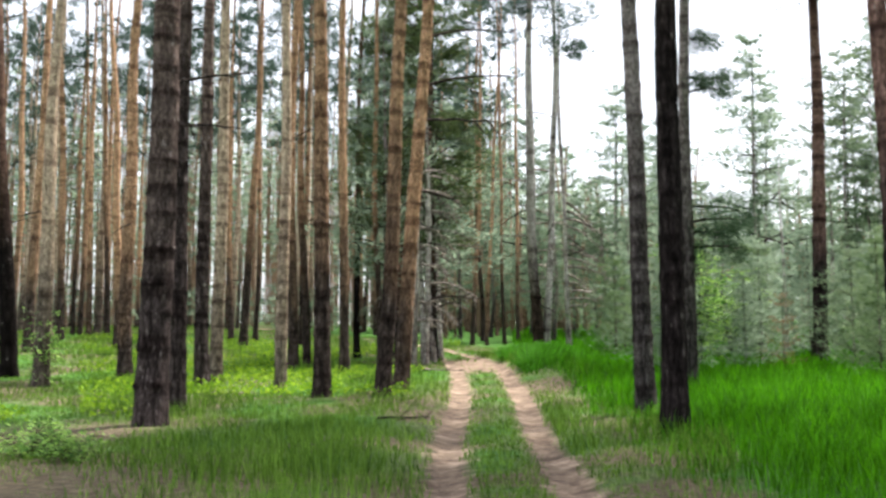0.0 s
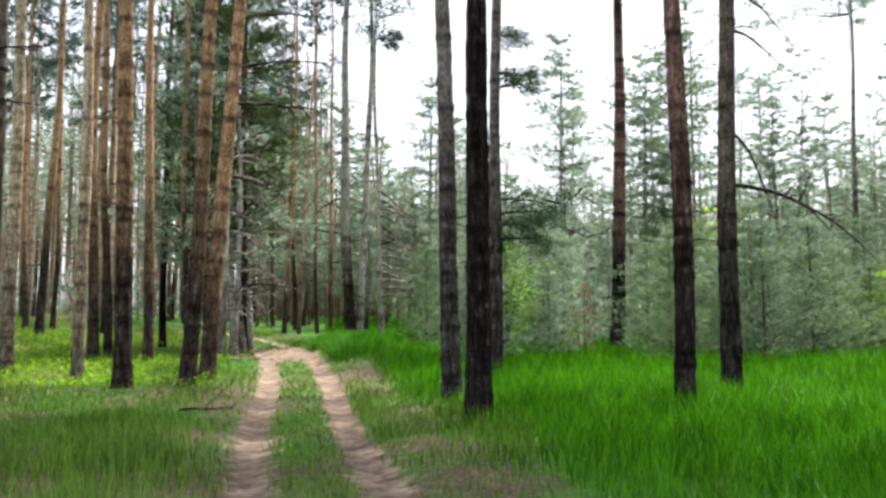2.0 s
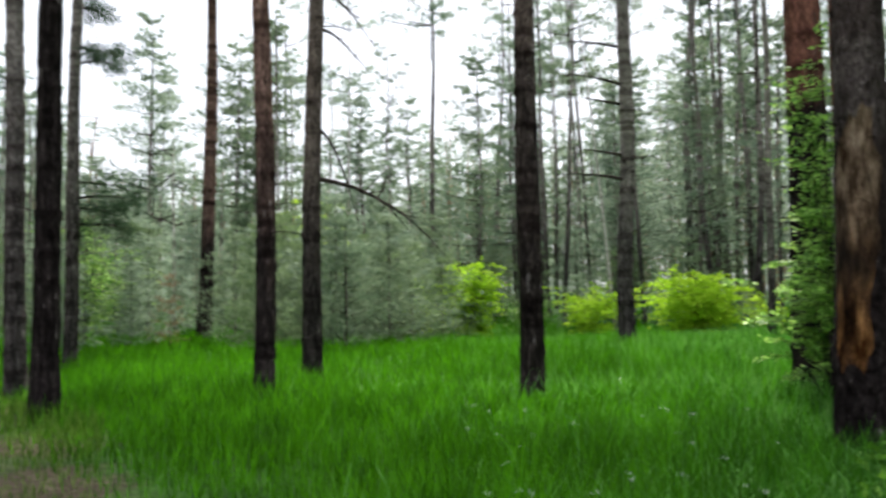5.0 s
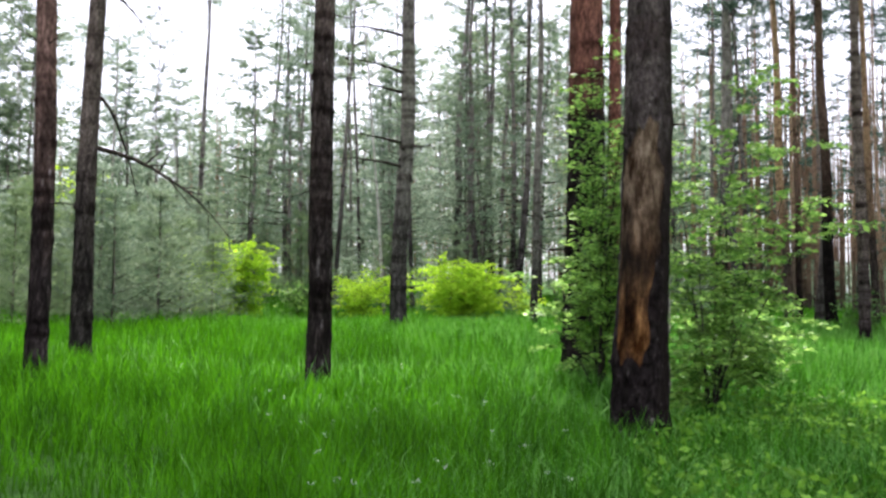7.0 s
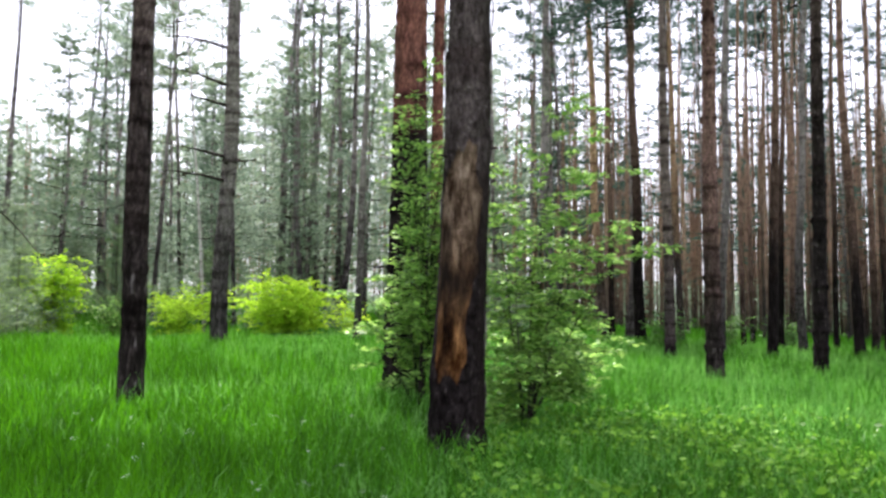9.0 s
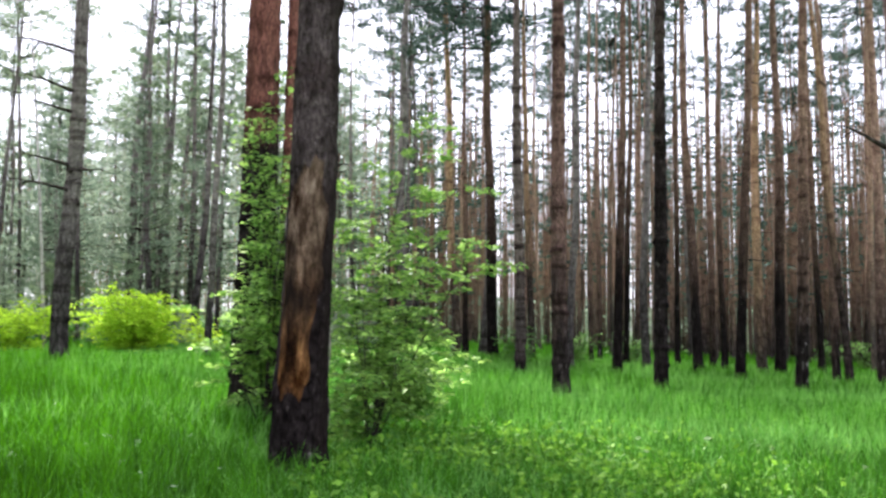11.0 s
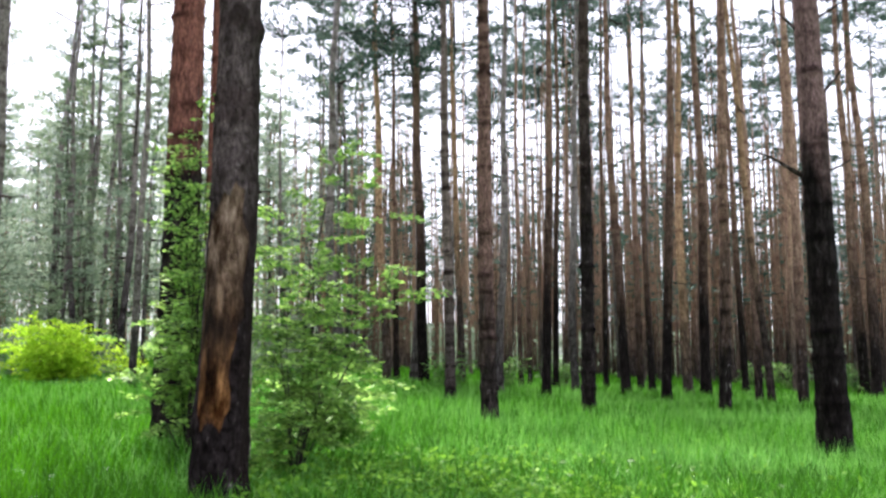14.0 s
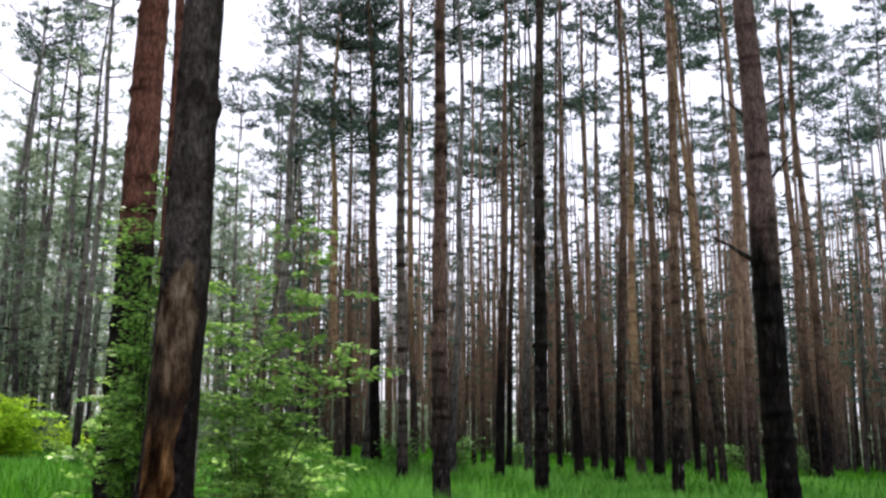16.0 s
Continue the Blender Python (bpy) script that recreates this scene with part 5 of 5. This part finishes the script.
def build_grass():
    rng = np.random.default_rng(11)
    # tall meadow grass in the clearing
    x, y, d = sector(rng, 4, 106, 3.6, 58, 420000, 0.8)
    edge = x - road_x(y)
    patch = 0.5 + 0.5 * np.sin(x * 0.7 + 2 * np.sin(y * 0.45)) * np.sin(y * 0.6 + 1.0)
    keep = (edge > 1.1 + 0.5 * patch + np.where(y < 15, 1.3, 0.3) * rng.uniform(0, 1, len(x)) ** 0.6) & (rng.uniform(0, 1, len(x)) < 0.75 + 0.25 * patch)
    x, y, d, patch, edge = x[keep], y[keep], d[keep], patch[keep], edge[keep]
    tuft = 0.5 + 0.5 * np.sin(5.3 * x + 2.0 * np.sin(3.1 * y + 0.7 * x)) * np.sin(4.7 * y + 1.8 * np.sin(3.7 * x))
    thin = rng.uniform(0, 1, len(x)) < 0.5 + 0.8 * tuft
    x, y, d, patch, edge, tuft = x[thin], y[thin], d[thin], patch[thin], edge[thin], tuft[thin]
    h = (0.24 + 0.16 * patch) * (0.65 + 0.7 * tuft) * rng.uniform(0.6, 1.25, len(x)) * np.clip(0.4 + (edge - 1.2) * 0.35, 0.4, 1)
    h = h + 0.3 * np.exp(-((x - 2.9) / 1.2) ** 2 - ((y - 28) / 5.0) ** 2) * rng.uniform(0.5, 1.0, len(x))
    h = h + 0.16 * np.exp(-((x - 7.5) ** 2 + (y - 4.7) ** 2) / 1.2) * rng.uniform(0.5, 1.0, len(x))
    w = np.clip(0.0013 * d, 0.0065, 0.05) * rng.uniform(0.6, 1.3, len(x))
    fresh = np.degrees(np.arctan2(x, y)) + rng.normal(size=len(x)) * 5 > 50
    blades("fresh_grass", x[fresh], y[fresh], h[fresh], w[fresh], rng, GRASS_FRESH, "fresh light green grass under the plantation's edge", bend=0.42)
    x, y, h, w = x[~fresh], y[~fresh], h[~fresh], w[~fresh]
    blades("meadow_grass", x, y, h, w, rng, GRASS, "lush tall green meadow grass filling the clearing", bend=0.42)
    # dry heads among it
    x, y, d = sector(rng, 15, 104, 4, 26, 25000, 0.9)
    k = ((x - road_x(y)) > 2.4) & (np.degrees(np.arctan2(x, y)) + rng.normal(size=len(x)) * 18 > 58)
    x, y, d = x[k], y[k], d[k]
    blades("grass_stalks", x, y, 0.4 * rng.uniform(0.6, 1.25, len(x)), np.clip(0.0009 * d, 0.005, 0.018), rng, STRAW, "pale green stalks and seed heads among the grass", bend=0.5)
    # broad arching blades close by; pale colour imitates the sky's sheen on them
    x, y, d = sector(rng, 30, 104, 4.4, 15, 15000, 1.0)
    k = ((x - road_x(y)) > 2.4) & (np.degrees(np.arctan2(x, y)) + rng.normal(size=len(x)) * 10 > 50)
    x, y, d = x[k], y[k], d[k]
    blades("arching_grass", x, y, 0.3 * rng.uniform(0.7, 1.3, len(x)), 0.012 * rng.uniform(0.7, 1.3, len(x)), rng, STRAW, "broad arching grass blades, sky sheen painted in as pale colour", bend=1.0)
    x, y, d = sector(rng, 24, 104, 13, 40, 44000, 0.9)
    k = np.degrees(np.arctan2(x, y)) + 0.7 * d + rng.normal(size=len(x)) * 10 > 62
    x, y, d = x[k], y[k], d[k]
    blades("seed_heads", x, y, 0.42 * rng.uniform(0.6, 1.2, len(x)), np.clip(0.001 * d, 0.012, 0.032), rng, STRAW, "pale seed heads standing over the far meadow grass", bend=0.4)
    # light tussocks on the bank by the bend
    n = 9000
    u = rng.integers(0, 9, n)
    cx, cy = 2.05 + 0.34 * (u % 5) + 0.12 * np.sin(u * 2.1), 24.5 + 1.15 * u
    x, y = cx + rng.normal(size=n) * 0.3, cy + rng.normal(size=n) * 0.4
    k = x - road_x(y) > 0.95
    x, y = x[k], y[k]
    blades("bank_tussocks", x, y, 0.42 * rng.uniform(0.6, 1.2, len(x)), 0.03 * rng.uniform(0.7, 1.3, len(x)), rng, GRASS_FRESH, "light green grass tussocks on the bank beside the track", bend=0.9)
    # short grass beside and between the ruts, thin where litter shows
    x, y, d = sector(rng, -34, 16, 6.0, 64, 170000, 0.9)
    edge = x - road_x(y)
    off = np.abs(np.abs(edge) - 0.58)
    bare = bare_patches(x, y)
    keep = (off > 0.12 + 0.16 * rng.uniform(0, 1, len(x))) & (edge < 2.6) & (sandy(x, y) < rng.uniform(0.4, 1.0, len(x))) & (rng.uniform(0, 1, len(x)) > bare * 0.95)
    x, y, d, edge = x[keep], y[keep], d[keep], edge[keep]
    lush = np.exp(-((x + 1.3) / 0.9) ** 2 - ((y - 11) / 3.5) ** 2)
    h = (0.15 + 0.06 * np.sin(x * 1.1 + y * 0.4) + 0.16 * lush) * rng.uniform(0.6, 1.4, len(x))
    clump = 0.5 + 0.5 * np.sin(2.1 * x + 1.7 * np.sin(1.3 * y)) * np.sin(1.9 * y + 1.1 * np.sin(1.7 * x))
    h = h * (0.55 + 0.9 * clump) * (1 - 0.5 * np.clip(bare[keep], 0, 1))
    h = np.where(np.abs(edge) < 0.5, 0.09 * rng.uniform(0.5, 1.6, len(x)), h)
    w = np.clip(0.0011 * d, 0.007, 0.035) * rng.uniform(0.7, 1.3, len(x))
    blades("short_grass", x, y, h, w, rng, GRASS_SHORT, "short fresh grass along the sandy track")
    # herbs under the left stand
    x, y, d = sector(rng, -34, 1, 17, 46, 30000, 1.0)
    patch = np.sin(x * 0.5 + 1.3 * np.sin(y * 0.35)) * np.sin(y * 0.45 + 0.4)
    keep = (np.abs(x - road_x(y)) > 1.5) & (patch > -0.1 + 0.9 * (x < -0.36 * y))
    x, y, d = x[keep], y[keep], d[keep]
    g = Geo()
    p = np.stack([x, y, ground_z(x, y) + rng.uniform(0.04, 0.22, len(x))], 1)
    g.leaves(p, rng.normal(size=(len(x), 3)) + np.array([0, 0, 0.5]), rng, 0.085, 0.6)
    tagged(piece("forest_herbs", g.mesh("forest_herbs"), HERB), "yellow-green low herbs under the pines", "herbs", kind="stuff")
    # broad herbs near the torn pine
    x, y = 8.8 + rng.normal(size=11000) * 2.1, 3.4 + rng.normal(size=11000) * 1.6
    patch = np.sin(x * 1.1 + 0.6 * y) * np.sin(y * 1.3 - 0.4 * x)
    keep = (patch > rng.uniform(-0.9, 0.5, len(x))) & (np.hypot(x, y) > 4.5) & (y < 0.66 * x)
    x, y = x[keep], y[keep]
    g = Geo()
    p = np.stack([x, y, ground_z(x, y) + rng.uniform(0.05, 0.3, len(x))], 1)
    g.leaves(p, rng.normal(size=(len(x), 3)) * np.array([1, 1, 0.4]), rng, 0.085, 0.6)
    tagged(piece("broad_herbs", g.mesh("broad_herbs"), HERB_GREEN), "broad-leaved herbs among the grass round the torn pine", "herbs", kind="stuff")

    # small white flower heads among the meadow grass
    x, y, d = sector(rng, 36, 53, 4.8, 10, 30, 1.3)
    n = len(x)
    c = np.repeat(np.stack([x, y, ground_z(x, y) + rng.uniform(0.28, 0.45, n)], 1), 9, 0)
    g = Geo()
    g.leaves(c + rng.normal(size=c.shape) * np.array([0.016, 0.016, 0.008]), rng.normal(size=c.shape) + np.array([0, 0, 0.4]), rng, 0.011, 0.7)
    tagged(piece("white_flowers", g.mesh("white_flowers"), PETAL), "small white flower heads among the meadow grass", "flowers", kind="stuff")


def build_far_woods():
    """The forest that closes the place all round: bare stems in the stands, bushy pines beyond the clearing."""
    rng = np.random.default_rng(21)
    wood, g, shade, stems = Geo(), Geo(), Geo(), Geo()
    sectors = ((60, 112, 56, 112, 480, 0.35, 12), (61, 112, 52, 112, 800, 0.4, 3), (78, 112, 48, 90, 380, 0.3, 5), (0, 15, 52, 100, 260, 0.4, 8), (-48, 4, 66, 125, 900, 0.3, 18), (2, 33, 64, 115, 260, 0.1, 34), (33, 46, 66, 120, 120, 0.14, 26), (46, 61, 66, 120, 190, 0.2, 15), (112, 312, 34, 80, 190, 0.5, 10))
    for az0, az1, d0, d1, count, low_part, n in sectors:
        for k in range(count):
            a, d = math.radians(rng.uniform(az0, az1)), rng.uniform(d0, d1)
            x, y = d * math.sin(a), d * math.cos(a)
            z = on_ground(x, y)
            h = rng.uniform(6, 10) if az0 == 2 else rng.uniform(9, 15) if az0 == 33 else rng.uniform(5, 11) if az0 == 0 else rng.uniform(7, 15) if az0 in (61, 78) else rng.uniform(14, 20)
            (stems if 60 <= az0 <= 78 else wood).tube([(x, y, z - 0.3), (x + rng.normal() * 0.1, y, z + h * 0.5), (x + rng.normal() * 0.3, y, z + h)], tuple(rng.uniform(0.7, 1.25) * c for c in (0.085, 0.06, 0.03)), 4)
            low = h * low_part * rng.uniform(0.7, 1.3)
            u = rng.uniform(0, 1, n)
            r = rng.uniform(0.2, 1, n) * min(2.4, 0.16 * h) * (1.05 - u * 0.7)
            b = rng.uniform(0, 2 * np.pi, n)
            p = np.stack([x + r * np.cos(b), y + r * np.sin(b), z + low + (h - low) * u], 1)
            (shade if 60 <= az0 <= 78 else g).tufts(p, np.stack([np.cos(b), np.sin(b), 0 * b + 0.2], 1), rng, 9, 0.62, 0.11, 0.8, 0.4)
    # young growth at their feet
    for az0, az1, count in ((-46, 55, 5200), (55, 110, 5500)):
        a, d = np.radians(rng.uniform(az0, az1, count)), rng.uniform(62, 118, count)
        x, y = d * np.sin(a), d * np.cos(a)
        p = np.stack([x, y, ground_z(x, y) + rng.uniform(0.1, 3.0, count)], 1)
        g.tufts(p, rng.normal(size=(count, 3)) + np.array([0, 0, 0.6]), rng, 8, 0.6, 0.11, 0.8, 0.6)
    ob = tagged(new("far_woods"), "distant pine forest closing the view all round", "woods", kind="stuff")
    piece("far_trunks", wood.mesh("far_trunks"), BARK_FAR_HAZE, ob)
    piece("plantation_trunks", stems.mesh("plantation_trunks"), BARK_DEEP_HAZE, ob)
    # pale needle colour stands in for haze over the far woods
    piece("far_needles", g.mesh("far_needles"), NEEDLE_HAZE, ob)
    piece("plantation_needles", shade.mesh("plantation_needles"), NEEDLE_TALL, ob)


build_grass()
build_far_woods()
